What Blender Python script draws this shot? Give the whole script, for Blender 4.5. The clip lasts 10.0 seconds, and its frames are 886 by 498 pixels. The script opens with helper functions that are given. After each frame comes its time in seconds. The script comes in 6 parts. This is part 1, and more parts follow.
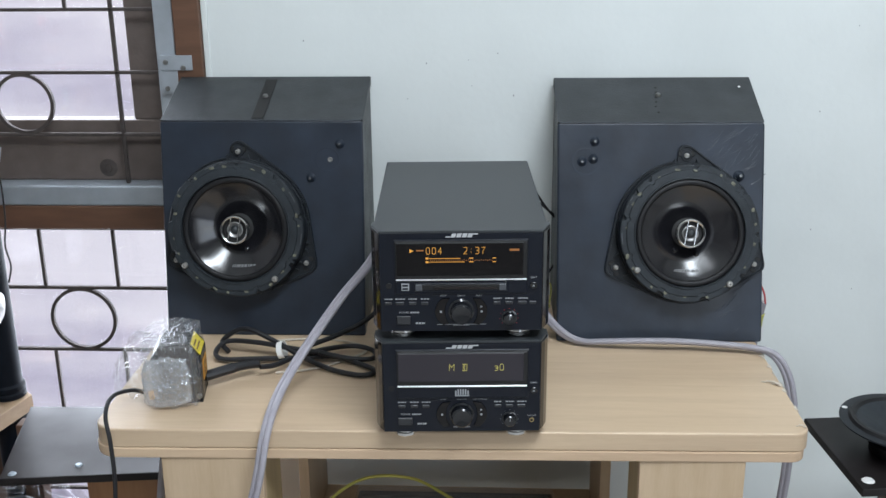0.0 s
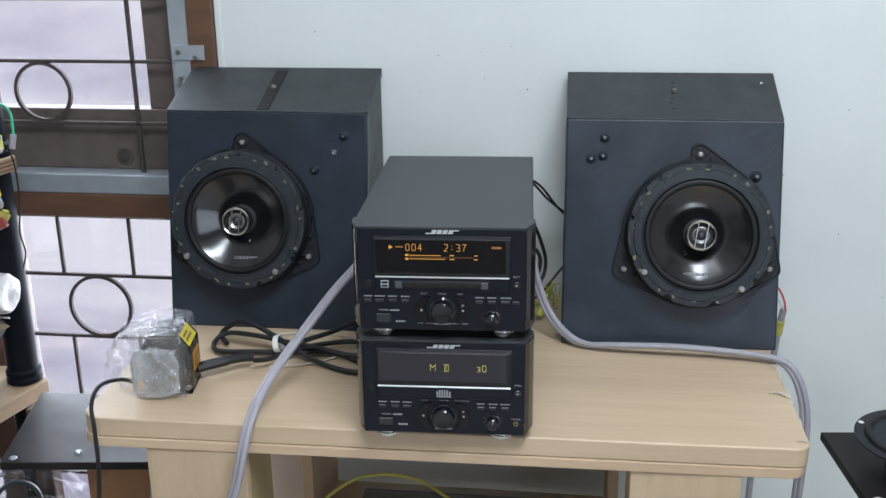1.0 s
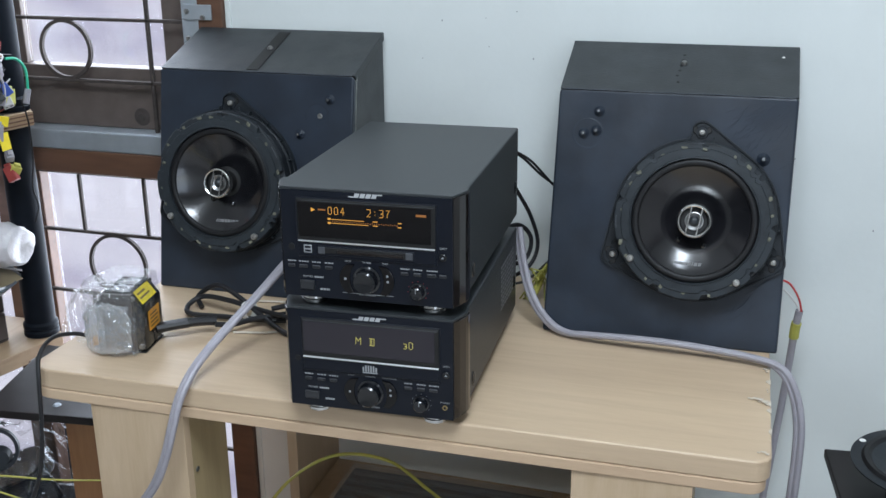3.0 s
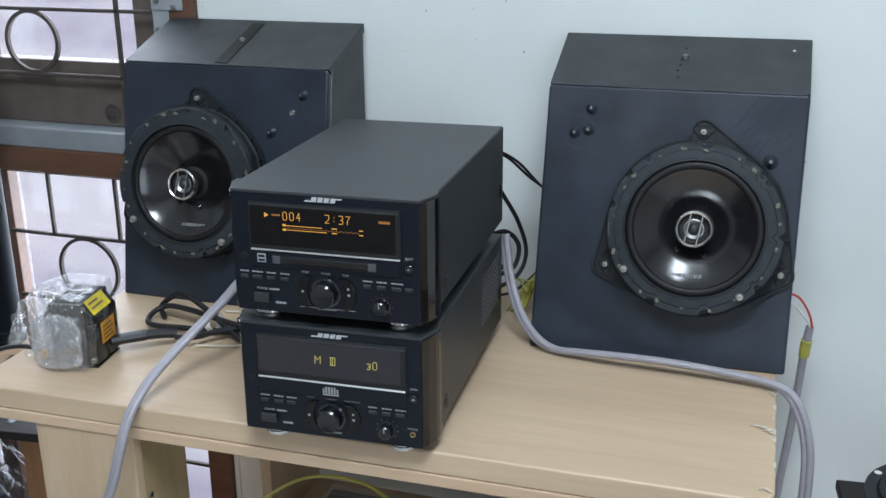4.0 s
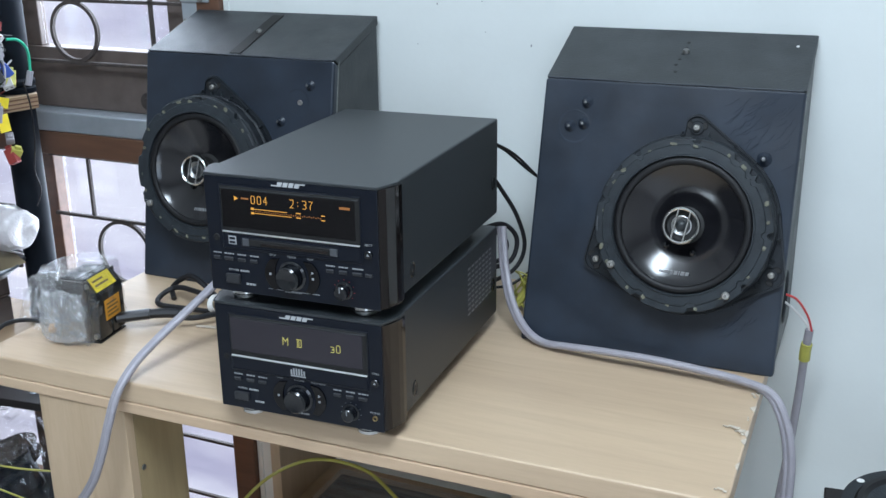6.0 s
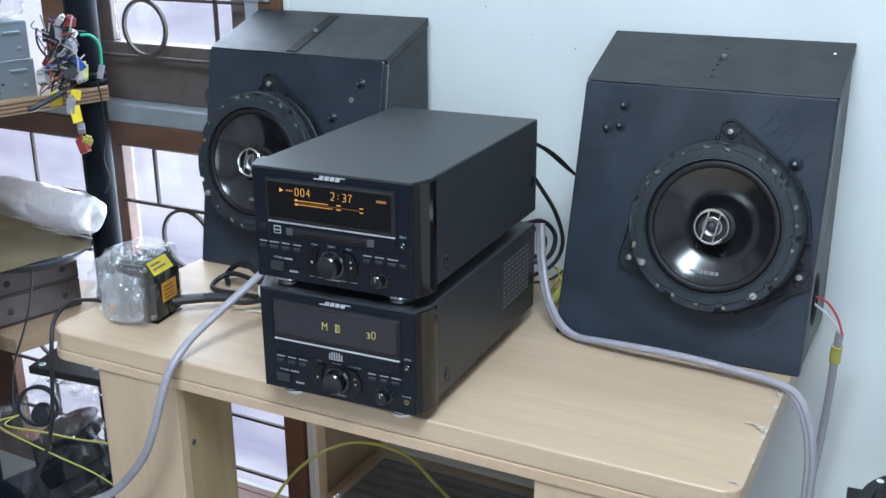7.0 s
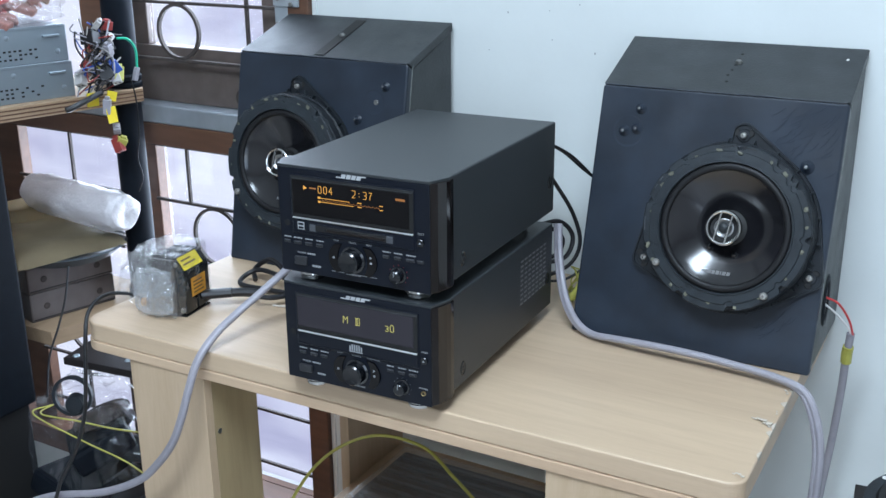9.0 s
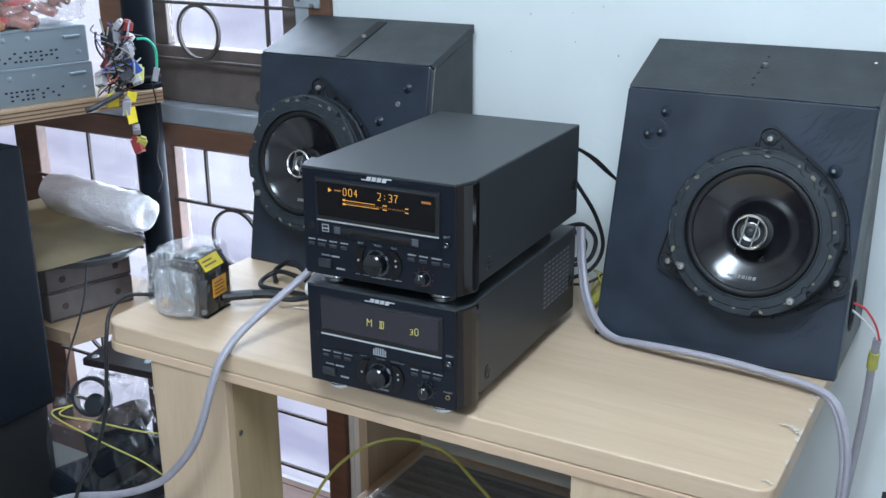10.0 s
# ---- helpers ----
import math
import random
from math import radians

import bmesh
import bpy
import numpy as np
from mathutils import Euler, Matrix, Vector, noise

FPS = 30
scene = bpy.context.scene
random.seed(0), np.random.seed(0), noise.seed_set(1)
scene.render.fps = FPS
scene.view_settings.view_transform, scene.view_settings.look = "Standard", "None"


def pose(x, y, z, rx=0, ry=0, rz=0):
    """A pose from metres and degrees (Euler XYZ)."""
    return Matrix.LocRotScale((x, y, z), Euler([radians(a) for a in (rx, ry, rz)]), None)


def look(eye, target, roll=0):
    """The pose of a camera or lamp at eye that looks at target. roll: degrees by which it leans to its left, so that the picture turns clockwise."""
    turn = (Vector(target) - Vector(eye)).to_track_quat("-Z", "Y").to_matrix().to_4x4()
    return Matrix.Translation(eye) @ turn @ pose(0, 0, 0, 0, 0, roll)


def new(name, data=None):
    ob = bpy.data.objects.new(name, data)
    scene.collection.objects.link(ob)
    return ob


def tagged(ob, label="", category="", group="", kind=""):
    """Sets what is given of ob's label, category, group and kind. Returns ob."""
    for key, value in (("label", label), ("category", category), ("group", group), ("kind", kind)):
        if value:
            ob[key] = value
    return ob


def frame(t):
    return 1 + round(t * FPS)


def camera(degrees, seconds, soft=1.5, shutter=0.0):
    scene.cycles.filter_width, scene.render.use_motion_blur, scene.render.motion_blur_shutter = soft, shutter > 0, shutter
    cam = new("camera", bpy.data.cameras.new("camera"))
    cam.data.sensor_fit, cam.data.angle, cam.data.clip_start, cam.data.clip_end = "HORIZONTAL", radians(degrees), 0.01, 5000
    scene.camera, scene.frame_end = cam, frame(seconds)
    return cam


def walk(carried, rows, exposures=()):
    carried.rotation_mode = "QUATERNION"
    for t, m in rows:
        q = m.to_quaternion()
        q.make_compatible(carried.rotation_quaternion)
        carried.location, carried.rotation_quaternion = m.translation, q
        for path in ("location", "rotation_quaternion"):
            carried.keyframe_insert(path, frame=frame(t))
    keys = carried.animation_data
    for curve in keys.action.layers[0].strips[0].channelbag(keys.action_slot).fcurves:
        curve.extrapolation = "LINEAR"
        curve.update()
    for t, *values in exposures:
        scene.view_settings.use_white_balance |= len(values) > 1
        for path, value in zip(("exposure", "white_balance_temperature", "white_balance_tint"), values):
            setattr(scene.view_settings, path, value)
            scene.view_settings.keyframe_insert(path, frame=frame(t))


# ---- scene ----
cam = camera(46.0, 10.0)
PATH = [
    (0, (0.163, 0.058, 1.363), (0.057, 1.952, 0.73), -0.6),
    (0.5, (0.205, 0.075, 1.366), (0.061, 1.967, 0.733), -0.6),
    (1, (0.269, 0.1, 1.353), (0.012, 1.977, 0.713), -0.7),
    (1.5, (0.33, 0.115, 1.336), (-0.052, 1.97, 0.692), -0.6),
    (2, (0.41, 0.131, 1.323), (-0.066, 1.963, 0.677), -0.7),
    (2.5, (0.471, 0.164, 1.314), (-0.058, 1.981, 0.666), -0.6),
    (4, (0.513, 0.329, 1.274), (-0.077, 2.127, 0.628), -0.4),
    (4.5, (0.529, 0.367, 1.268), (-0.083, 2.159, 0.625), -0.5),
    (5, (0.553, 0.386, 1.261), (-0.086, 2.17, 0.621), -0.5),
    (6.5, (0.679, 0.348, 1.272), (-0.166, 2.039, 0.621), -0.6),
    (7, (0.696, 0.335, 1.28), (-0.196, 2.003, 0.628), -0.4),
    (7.5, (0.708, 0.317, 1.289), (-0.203, 1.976, 0.641), -0.4),
    (8, (0.715, 0.319, 1.287), (-0.209, 1.971, 0.641), -0.4),
    (8.5, (0.728, 0.315, 1.288), (-0.209, 1.96, 0.643), -0.4),
    (9, (0.729, 0.308, 1.285), (-0.218, 1.948, 0.642), -0.4),
    (9.5, (0.722, 0.308, 1.287), (-0.234, 1.943, 0.644), -0.3),
    (10, (0.711, 0.306, 1.285), (-0.252, 1.937, 0.644), -0.3),
]
walk(cam, [(t, look(eye, target, roll)) for t, eye, target, roll in PATH],
     [(0, -0.02, 6300, 10), (2.5, -0.08, 6100, 9), (5.0, -0.04, 6020, 8), (7.0, 0.2, 5700, 7), (10, 0.17, 5650, 7)])

# ---- world and lights ----
world = bpy.data.worlds.new("world")
scene.world = world
world.use_nodes = True
sky = world.node_tree.nodes.new("ShaderNodeTexSky")
sky.sky_type, sky.sun_disc = "NISHITA", False
sky.sun_elevation, sky.sun_rotation = radians(50), radians(200)
world.node_tree.links.new(sky.outputs[0], world.node_tree.nodes["Background"].inputs[0])
world.node_tree.nodes["Background"].inputs[1].default_value = 0.1


def area_lamp(name, watts, size_x, size_y, m, colour):
    lamp = bpy.data.lights.new(name, "AREA")
    lamp.shape, lamp.size, lamp.size_y = "RECTANGLE", size_x, size_y
    lamp.energy, lamp.color = watts, colour
    ob = new(name, lamp)
    ob.matrix_world = m
    return ob


WALL_Y = 1.675
area_lamp("window_light", 35.0, 0.66, 1.6, look((-0.69, WALL_Y + 0.13, 1.15), (-0.69, 0, 1.05)), (0.86, 0.925, 1.0))
area_lamp("ceiling_lamp_light", 56.0, 1.15, 0.58, look((0.46, 0.16, 2.53), (0.24, 0.45, 0)), (0.865, 0.94, 1.0))
# Front fill lamp, added at an unseen opening behind the camera.
area_lamp("front_fill_light", 12.0, 0.85, 1.8, look((1.5, -1.42, 1.15), (-0.3, 1.4, 0.7)), (0.86, 0.925, 1.0))


# ---- materials ----
def material(name, colour, rough=0.5, metal=0.0, vary=0.0, scale=20.0, bump=0.0, bump_scale=200.0, stretch=(1, 1, 1), second=None, mix_scale=4.0,
             coat=0.0, spec=0.5, rough_vary=0.0):
    mat = bpy.data.materials.new(name)
    mat.use_nodes = True
    nt = mat.node_tree
    bsdf = nt.nodes["Principled BSDF"]
    bsdf.inputs["Base Color"].default_value = (*colour, 1)
    bsdf.inputs["Roughness"].default_value = rough
    bsdf.inputs["Metallic"].default_value = metal
    bsdf.inputs["Coat Weight"].default_value = coat
    bsdf.inputs["Specular IOR Level"].default_value = spec
    co = nt.nodes.new("ShaderNodeTexCoord")
    mp = nt.nodes.new("ShaderNodeMapping")
    mp.inputs["Scale"].default_value = stretch
    nt.links.new(co.outputs["Object"], mp.inputs[0])

    def tex(s, detail=5.0):
        n = nt.nodes.new("ShaderNodeTexNoise")
        n.inputs["Scale"].default_value, n.inputs["Detail"].default_value = s, detail
        nt.links.new(mp.outputs[0], n.inputs["Vector"])
        return n
    if vary or second:
        fine, wide = tex(scale), tex(mix_scale, 3.0)
        add = nt.nodes.new("ShaderNodeMath")
        add.operation = "ADD"
        nt.links.new(fine.outputs[0], add.inputs[0])
        nt.links.new(wide.outputs[0], add.inputs[1])
        ramp = nt.nodes.new("ShaderNodeMapRange")
        ramp.inputs["From Min"].default_value, ramp.inputs["From Max"].default_value = 0.7, 1.3
        nt.links.new(add.outputs[0], ramp.inputs[0])
        mix = nt.nodes.new("ShaderNodeMix")
        mix.data_type = "RGBA"
        b = second or tuple(min(1, c * (1 + vary)) for c in colour)
        a = colour if second else tuple(c * (1 - vary) for c in colour)
        mix.inputs[6].default_value, mix.inputs[7].default_value = (*a, 1), (*b, 1)
        nt.links.new(ramp.outputs[0], mix.inputs[0])
        nt.links.new(mix.outputs[2], bsdf.inputs["Base Color"])
    if rough_vary:
        rn = tex(mix_scale * 3)
        rm = nt.nodes.new("ShaderNodeMapRange")
        rm.inputs["From Min"].default_value, rm.inputs["From Max"].default_value = 0.3, 0.7
        rm.inputs["To Min"].default_value, rm.inputs["To Max"].default_value = max(0.02, rough - rough_vary), min(1, rough + rough_vary)
        nt.links.new(rn.outputs[0], rm.inputs[0])
        nt.links.new(rm.outputs[0], bsdf.inputs["Roughness"])
    if bump:
        bn = tex(bump_scale, 4.0)
        bp = nt.nodes.new("ShaderNodeBump")
        bp.inputs["Strength"].default_value, bp.inputs["Distance"].default_value = bump, 0.001
        nt.links.new(bn.outputs[0], bp.inputs["Height"])
        nt.links.new(bp.outputs[0], bsdf.inputs["Normal"])
    return mat


def glow(name, colour, strength):
    mat = bpy.data.materials.new(name)
    mat.use_nodes = True
    bsdf = mat.node_tree.nodes["Principled BSDF"]
    bsdf.inputs["Base Color"].default_value = (0.02, 0.02, 0.02, 1)
    bsdf.inputs["Emission Color"].default_value = (*colour, 1)
    bsdf.inputs["Emission Strength"].default_value = strength
    return mat


def film_material(name, tint, clear, rough=0.12, gloss=0.10):
    """Thin clear plastic: mostly see-through, with sharp gloss on its creases."""
    mat = bpy.data.materials.new(name)
    mat.use_nodes = True
    nt = mat.node_tree
    bsdf = nt.nodes["Principled BSDF"]
    bsdf.inputs["Base Color"].default_value = (*tint, 1)
    bsdf.inputs["Roughness"].default_value = rough
    tr = nt.nodes.new("ShaderNodeBsdfTransparent")
    ms = nt.nodes.new("ShaderNodeMixShader")
    ms.inputs[0].default_value = 1 - clear
    gl = nt.nodes.new("ShaderNodeBsdfGlossy")
    gl.inputs["Roughness"].default_value = rough
    m2 = nt.nodes.new("ShaderNodeMixShader")
    m2.inputs[0].default_value = gloss
    co = nt.nodes.new("ShaderNodeTexCoord")
    nz = nt.nodes.new("ShaderNodeTexNoise")
    nz.inputs["Scale"].default_value, nz.inputs["Detail"].default_value = 55.0, 6.0
    bp = nt.nodes.new("ShaderNodeBump")
    bp.inputs["Strength"].default_value, bp.inputs["Distance"].default_value = 1.0, 0.006
    nt.links.new(co.outputs["Object"], nz.inputs["Vector"])
    nt.links.new(nz.outputs[0], bp.inputs["Height"])
    nt.links.new(bp.outputs[0], bsdf.inputs["Normal"])
    nt.links.new(bp.outputs[0], gl.inputs["Normal"])
    nt.links.new(tr.outputs[0], ms.inputs[1])
    nt.links.new(bsdf.outputs[0], ms.inputs[2])
    nt.links.new(ms.outputs[0], m2.inputs[1])
    nt.links.new(gl.outputs[0], m2.inputs[2])
    nt.links.new(m2.outputs[0], nt.nodes["Material Output"].inputs[0])
    return mat


def wood_material(name, light, dark, along=0, rough=0.42, rings=55.0):
    """Printed or sawn wood with the grain along one axis."""
    mat = bpy.data.materials.new(name)
    mat.use_nodes = True
    nt = mat.node_tree
    bsdf = nt.nodes["Principled BSDF"]
    co = nt.nodes.new("ShaderNodeTexCoord")
    mp = nt.nodes.new("ShaderNodeMapping")
    s = [1.0, 1.0, 1.0]
    s[along] = 0.09
    mp.inputs["Scale"].default_value = s
    nt.links.new(co.outputs["Object"], mp.inputs[0])
    mix = nt.nodes.new("ShaderNodeMix")
    mix.data_type = "RGBA"
    mix.inputs[6].default_value, mix.inputs[7].default_value = (*light, 1), (*dark, 1)
    parts = []
    for sc, w in ((rings, 0.34), (rings * 6, 0.16), (6.0, 0.60)):
        n = nt.nodes.new("ShaderNodeTexNoise")
        n.inputs["Scale"].default_value, n.inputs["Detail"].default_value, n.inputs["Distortion"].default_value = sc, 4.0, 0.9
        nt.links.new(mp.outputs[0], n.inputs["Vector"])
        m = nt.nodes.new("ShaderNodeMath")
        m.operation = "MULTIPLY"
        m.inputs[1].default_value = w
        nt.links.new(n.outputs[0], m.inputs[0])
        parts.append(m)
    a = nt.nodes.new("ShaderNodeMath")
    b = nt.nodes.new("ShaderNodeMath")
    nt.links.new(parts[0].outputs[0], a.inputs[0])
    nt.links.new(parts[1].outputs[0], a.inputs[1])
    nt.links.new(a.outputs[0], b.inputs[0])
    nt.links.new(parts[2].outputs[0], b.inputs[1])
    r = nt.nodes.new("ShaderNodeMapRange")
    r.inputs["From Min"].default_value, r.inputs["From Max"].default_value = 0.43, 0.70
    nt.links.new(b.outputs[0], r.inputs[0])
    nt.links.new(r.outputs[0], mix.inputs[0])
    nt.links.new(mix.outputs[2], bsdf.inputs["Base Color"])
    bsdf.inputs["Roughness"].default_value = rough
    bp = nt.nodes.new("ShaderNodeBump")
    bp.inputs["Strength"].default_value, bp.inputs["Distance"].default_value = 0.15, 0.0006
    nt.links.new(a.outputs[0], bp.inputs["Height"])
    nt.links.new(bp.outputs[0], bsdf.inputs["Normal"])
    return mat


def glass_material(name):
    mat = bpy.data.materials.new(name)
    mat.use_nodes = True
    nt = mat.node_tree
    tr = nt.nodes.new("ShaderNodeBsdfTransparent")
    tr.inputs[0].default_value = (0.97, 0.97, 0.98, 1)
    gl = nt.nodes.new("ShaderNodeBsdfGlossy")
    gl.inputs["Roughness"].default_value = 0.05
    ms = nt.nodes.new("ShaderNodeMixShader")
    ms.inputs[0].default_value = 0.06
    nt.links.new(tr.outputs[0], ms.inputs[1])
    nt.links.new(gl.outputs[0], ms.inputs[2])
    nt.links.new(ms.outputs[0], nt.nodes["Material Output"].inputs[0])
    return mat


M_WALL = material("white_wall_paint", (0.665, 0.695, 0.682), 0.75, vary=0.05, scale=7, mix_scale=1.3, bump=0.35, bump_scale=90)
# Unseen walls, greyed so the glossy black fronts reflect less.
M_ROOM = material("unseen_wall_grey", (0.40, 0.385, 0.37), 0.8, vary=0.06, scale=5)
M_CEIL = material("ceiling_paint", (0.72, 0.73, 0.71), 0.8, vary=0.04, scale=5)
M_FLOOR = material("floor_tile", (0.50, 0.475, 0.45), 0.4, vary=0.2, scale=40)
M_FRAME = material("window_wood", (0.105, 0.052, 0.030), 0.5, vary=0.3, scale=60, stretch=(0.15, 1, 1), bump=0.3, bump_scale=120)
M_SASH = material("sash_paint", (0.10, 0.078, 0.068), 0.6, vary=0.2, scale=40, bump=0.3)
M_ALU = material("dull_aluminium", (0.42, 0.46, 0.50), 0.45, 0.6, vary=0.12, scale=30, bump=0.2)
M_IRON = material("painted_iron", (0.060, 0.050, 0.046), 0.7, spec=0.2, vary=0.3, scale=90, bump=0.4, bump_scale=300)
M_GLASS = glass_material("window_glass")
M_TABLE = wood_material("table_laminate", (0.575, 0.436, 0.293), (0.46, 0.338, 0.226), 0)
M_TABLE_EDGE = wood_material("table_edge_band", (0.59, 0.435, 0.29), (0.48, 0.338, 0.22), 0, 0.45)
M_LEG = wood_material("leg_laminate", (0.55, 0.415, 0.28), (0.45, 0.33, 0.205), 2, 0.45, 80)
# Leg laminate darkened: the shade of the side faces is in its colour.
M_LEG_SHADED = wood_material("leg_laminate_shaded", (0.40, 0.31, 0.17), (0.30, 0.225, 0.12), 2, 0.5, 80)
M_CHIP = material("bare_chipboard", (0.55, 0.49, 0.41), 0.9, vary=0.2, scale=200)
# Lid and sides: same vinyl, made paler for the light they reflect.
M_VINYL_LIT = material("black_vinyl", (0.030, 0.034, 0.037), 0.45, vary=0.25, scale=30, mix_scale=6, bump=0.5, bump_scale=420, rough_vary=0.08, spec=0.42)
M_BAFFLE = material("black_vinyl_front", (0.018, 0.025, 0.038), 0.38, vary=0.3, scale=24, mix_scale=5, bump=0.35, bump_scale=60, rough_vary=0.1, spec=0.46)
M_PLASTIC = material("matt_black_plastic", (0.014, 0.017, 0.021), 0.5, vary=0.25, scale=80, bump=0.3, bump_scale=500, spec=0.30)
M_RING = material("dusty_grey_plastic", (0.022, 0.027, 0.032), 0.5, vary=0.3, scale=90, bump=0.5, bump_scale=400, spec=0.30)
M_RUBBER = material("rubber_surround", (0.008, 0.008, 0.009), 0.5, bump=0.1, spec=0.30)
M_CONE = material("glossy_cone", (0.009, 0.009, 0.011), 0.16, vary=0.1, scale=12, rough_vary=0.04, spec=0.8)
# Paler vinyl tone that draws the highlight along the front's top edge.
M_EDGE_HIGHLIGHT = material("vinyl_edge_highlight", (0.055, 0.062, 0.075), 0.32, vary=0.4, scale=90)
M_WORN = material("worn_vinyl_fold", (0.20, 0.21, 0.20), 0.6, vary=0.5, scale=120)
M_BOWL = material("satin_silver", (0.42, 0.42, 0.42), 0.38, 1.0, vary=0.08, scale=60)
M_SCREW = material("pale_screw", (0.36, 0.35, 0.33), 0.45, 0.7, vary=0.2, scale=300)
M_CHROME = material("brushed_chrome", (0.72, 0.72, 0.71), 0.22, 1.0, vary=0.08, scale=60)
M_SILVER = material("silver_print", (0.42, 0.43, 0.44), 0.4)
M_FOOT = material("dark_chrome", (0.62, 0.62, 0.61), 0.16, 1.0, vary=0.1, scale=80)
M_STEEL = material("zinc_screw", (0.26, 0.26, 0.25), 0.45, 1.0, vary=0.2, scale=300)
M_SOLDER = material("old_glue", (0.15, 0.148, 0.105), 0.6, vary=0.5, scale=200)
M_BADGE = material("pale_print", (0.30, 0.31, 0.32), 0.4)
M_CASE = material("dark_grey_steel_case", (0.025, 0.029, 0.032), 0.42, 0.0, spec=0.52, vary=0.08, scale=400, bump=0.25, bump_scale=900)
M_FACE = material("black_faceplate", (0.0035, 0.0055, 0.0110), 0.30, vary=0.08, scale=300, bump=0.08, bump_scale=900, spec=0.35)
M_CHEEK = material("gloss_brown_black", (0.011, 0.008, 0.0075), 0.08, vary=0.6, scale=50, stretch=(1, 1, 0.1), spec=0.55)
M_SCREEN = material("smoked_screen", (0.004, 0.0035, 0.004), 0.08, spec=0.4)
M_SCREEN_GREY = material("grey_smoked_screen", (0.026, 0.023, 0.029), 0.10, spec=0.45)
M_LINE = material("polished_line", (0.86, 0.87, 0.88), 0.30, 1.0)
M_DARK = material("black_recess", (0.004, 0.004, 0.004), 0.6)
M_KNOB = material("satin_black_knob", (0.006, 0.007, 0.009), 0.14, coat=0.4)
M_BUTTON = material("button_black", (0.024, 0.025, 0.028), 0.35)
M_SLOT = material("slot_grey", (0.085, 0.09, 0.10), 0.35, 0.3)
M_SLOT_GLINT = material("slot_glint", (0.20, 0.20, 0.21), 0.4, 0.3)
M_GOLD = material("gold_jack", (0.45, 0.34, 0.16), 0.3, 1.0)
M_AMBER = glow("amber_display", (1.0, 0.47, 0.05), 0.8)
M_AMBER_DIM = glow("dim_amber_display", (1.0, 0.36, 0.03), 0.3)
M_LIME = glow("lime_display", (0.80, 0.72, 0.16), 0.75)
M_GREYCABLE = material("grey_pvc_cable", (0.30, 0.285, 0.315), 0.42, vary=0.12, scale=60, bump=0.2, bump_scale=300)
M_BLACKCABLE = material("black_pvc_cable", (0.008, 0.008, 0.010), 0.46, vary=0.2, scale=80, spec=0.5)
M_YELLOW = material("yellow_pvc", (0.42, 0.40, 0.08), 0.45, vary=0.15, scale=60)
M_TAG = material("yellow_sticker", (0.78, 0.62, 0.03), 0.45, vary=0.08, scale=60)
M_ORANGE = material("orange_sticker", (0.62, 0.29, 0.03), 0.5, vary=0.12, scale=80)
M_RED = material("red_pvc", (0.55, 0.05, 0.05), 0.4)
M_WHITE = material("white_pvc", (0.72, 0.71, 0.69), 0.45)
M_GREEN = material("green_pvc", (0.03, 0.38, 0.22), 0.4)
M_BLUE = material("blue_pvc", (0.04, 0.09, 0.38), 0.4)
M_INK = material("sticker_ink", (0.16, 0.10, 0.03), 0.6)
M_FILM = film_material("clear_bag_film", (0.75, 0.77, 0.80), 0.93, 0.10, 0.11)
M_MILKY = film_material("milky_bag_film", (0.62, 0.65, 0.68), 0.66, 0.12, 0.20)
M_SACK = film_material("thin_sack_film", (0.20, 0.23, 0.28), 0.95, 0.05, 0.06)
M_BUBBLE = film_material("bubble_wrap_film", (0.72, 0.70, 0.72), 0.25, 0.3)
M_BELL = material("black_lacquered_steel", (0.016, 0.017, 0.018), 0.25, 0.1, vary=0.2, scale=40)
M_CORE = material("laminated_iron", (0.06, 0.052, 0.048), 0.45, 0.5, vary=0.3, scale=500, stretch=(1, 0.03, 0.03))
M_PLATE = material("black_steel_plate", (0.013, 0.0105, 0.0105), 0.42, 0.0, vary=0.3, scale=14, mix_scale=3, rough_vary=0.1, spec=0.25)
M_PLY = wood_material("plywood", (0.40, 0.285, 0.18), (0.27, 0.185, 0.11), 1, 0.6)
M_POST = material("black_rack_tube", (0.005, 0.007, 0.011), 0.6, vary=0.2, scale=50, spec=0.12)
M_ZINC = material("galvanised_chassis", (0.33, 0.38, 0.42), 0.42, 0.7, vary=0.1, scale=12)
M_KRAFT = material("khaki_wrapping", (0.30, 0.245, 0.15), 0.6, vary=0.25, scale=12, bump=0.5, bump_scale=30)
M_DRAWER = material("pale_metal_drawer", (0.125, 0.11, 0.107), 0.5, 0.3, vary=0.3, scale=20)
M_BROWNWOOD = wood_material("orange_brown_wood", (0.34, 0.17, 0.07), (0.22, 0.10, 0.04), 2, 0.5)


# ---- mesh helpers ----
def thing(name, label, category, m=None, group=""):
    ob = new(name)
    ob.empty_display_size = 0.05
    ob.matrix_world = m or Matrix.Identity(4)
    return tagged(ob, label, category, group)


def mesh_object(name, bm, mat, smooth=False, sharp=0.6):
    bmesh.ops.recalc_face_normals(bm, faces=bm.faces)
    me = bpy.data.meshes.new(name)
    if smooth:
        for f in bm.faces:
            f.smooth = True
        for e in bm.edges:
            if len(e.link_faces) == 2 and e.calc_face_angle(0) > sharp:
                e.smooth = False
    bm.to_mesh(me)
    bm.free()
    me.materials.append(mat)
    return new(name, me)


def part(name, bm, mat, parent, label="", m=None, smooth=False):
    ob = mesh_object(name, bm, mat, smooth)
    ob.parent = parent
    ob.matrix_parent_inverse = Matrix.Identity(4)
    if m is not None:
        ob.matrix_local = m
    return tagged(ob, label)


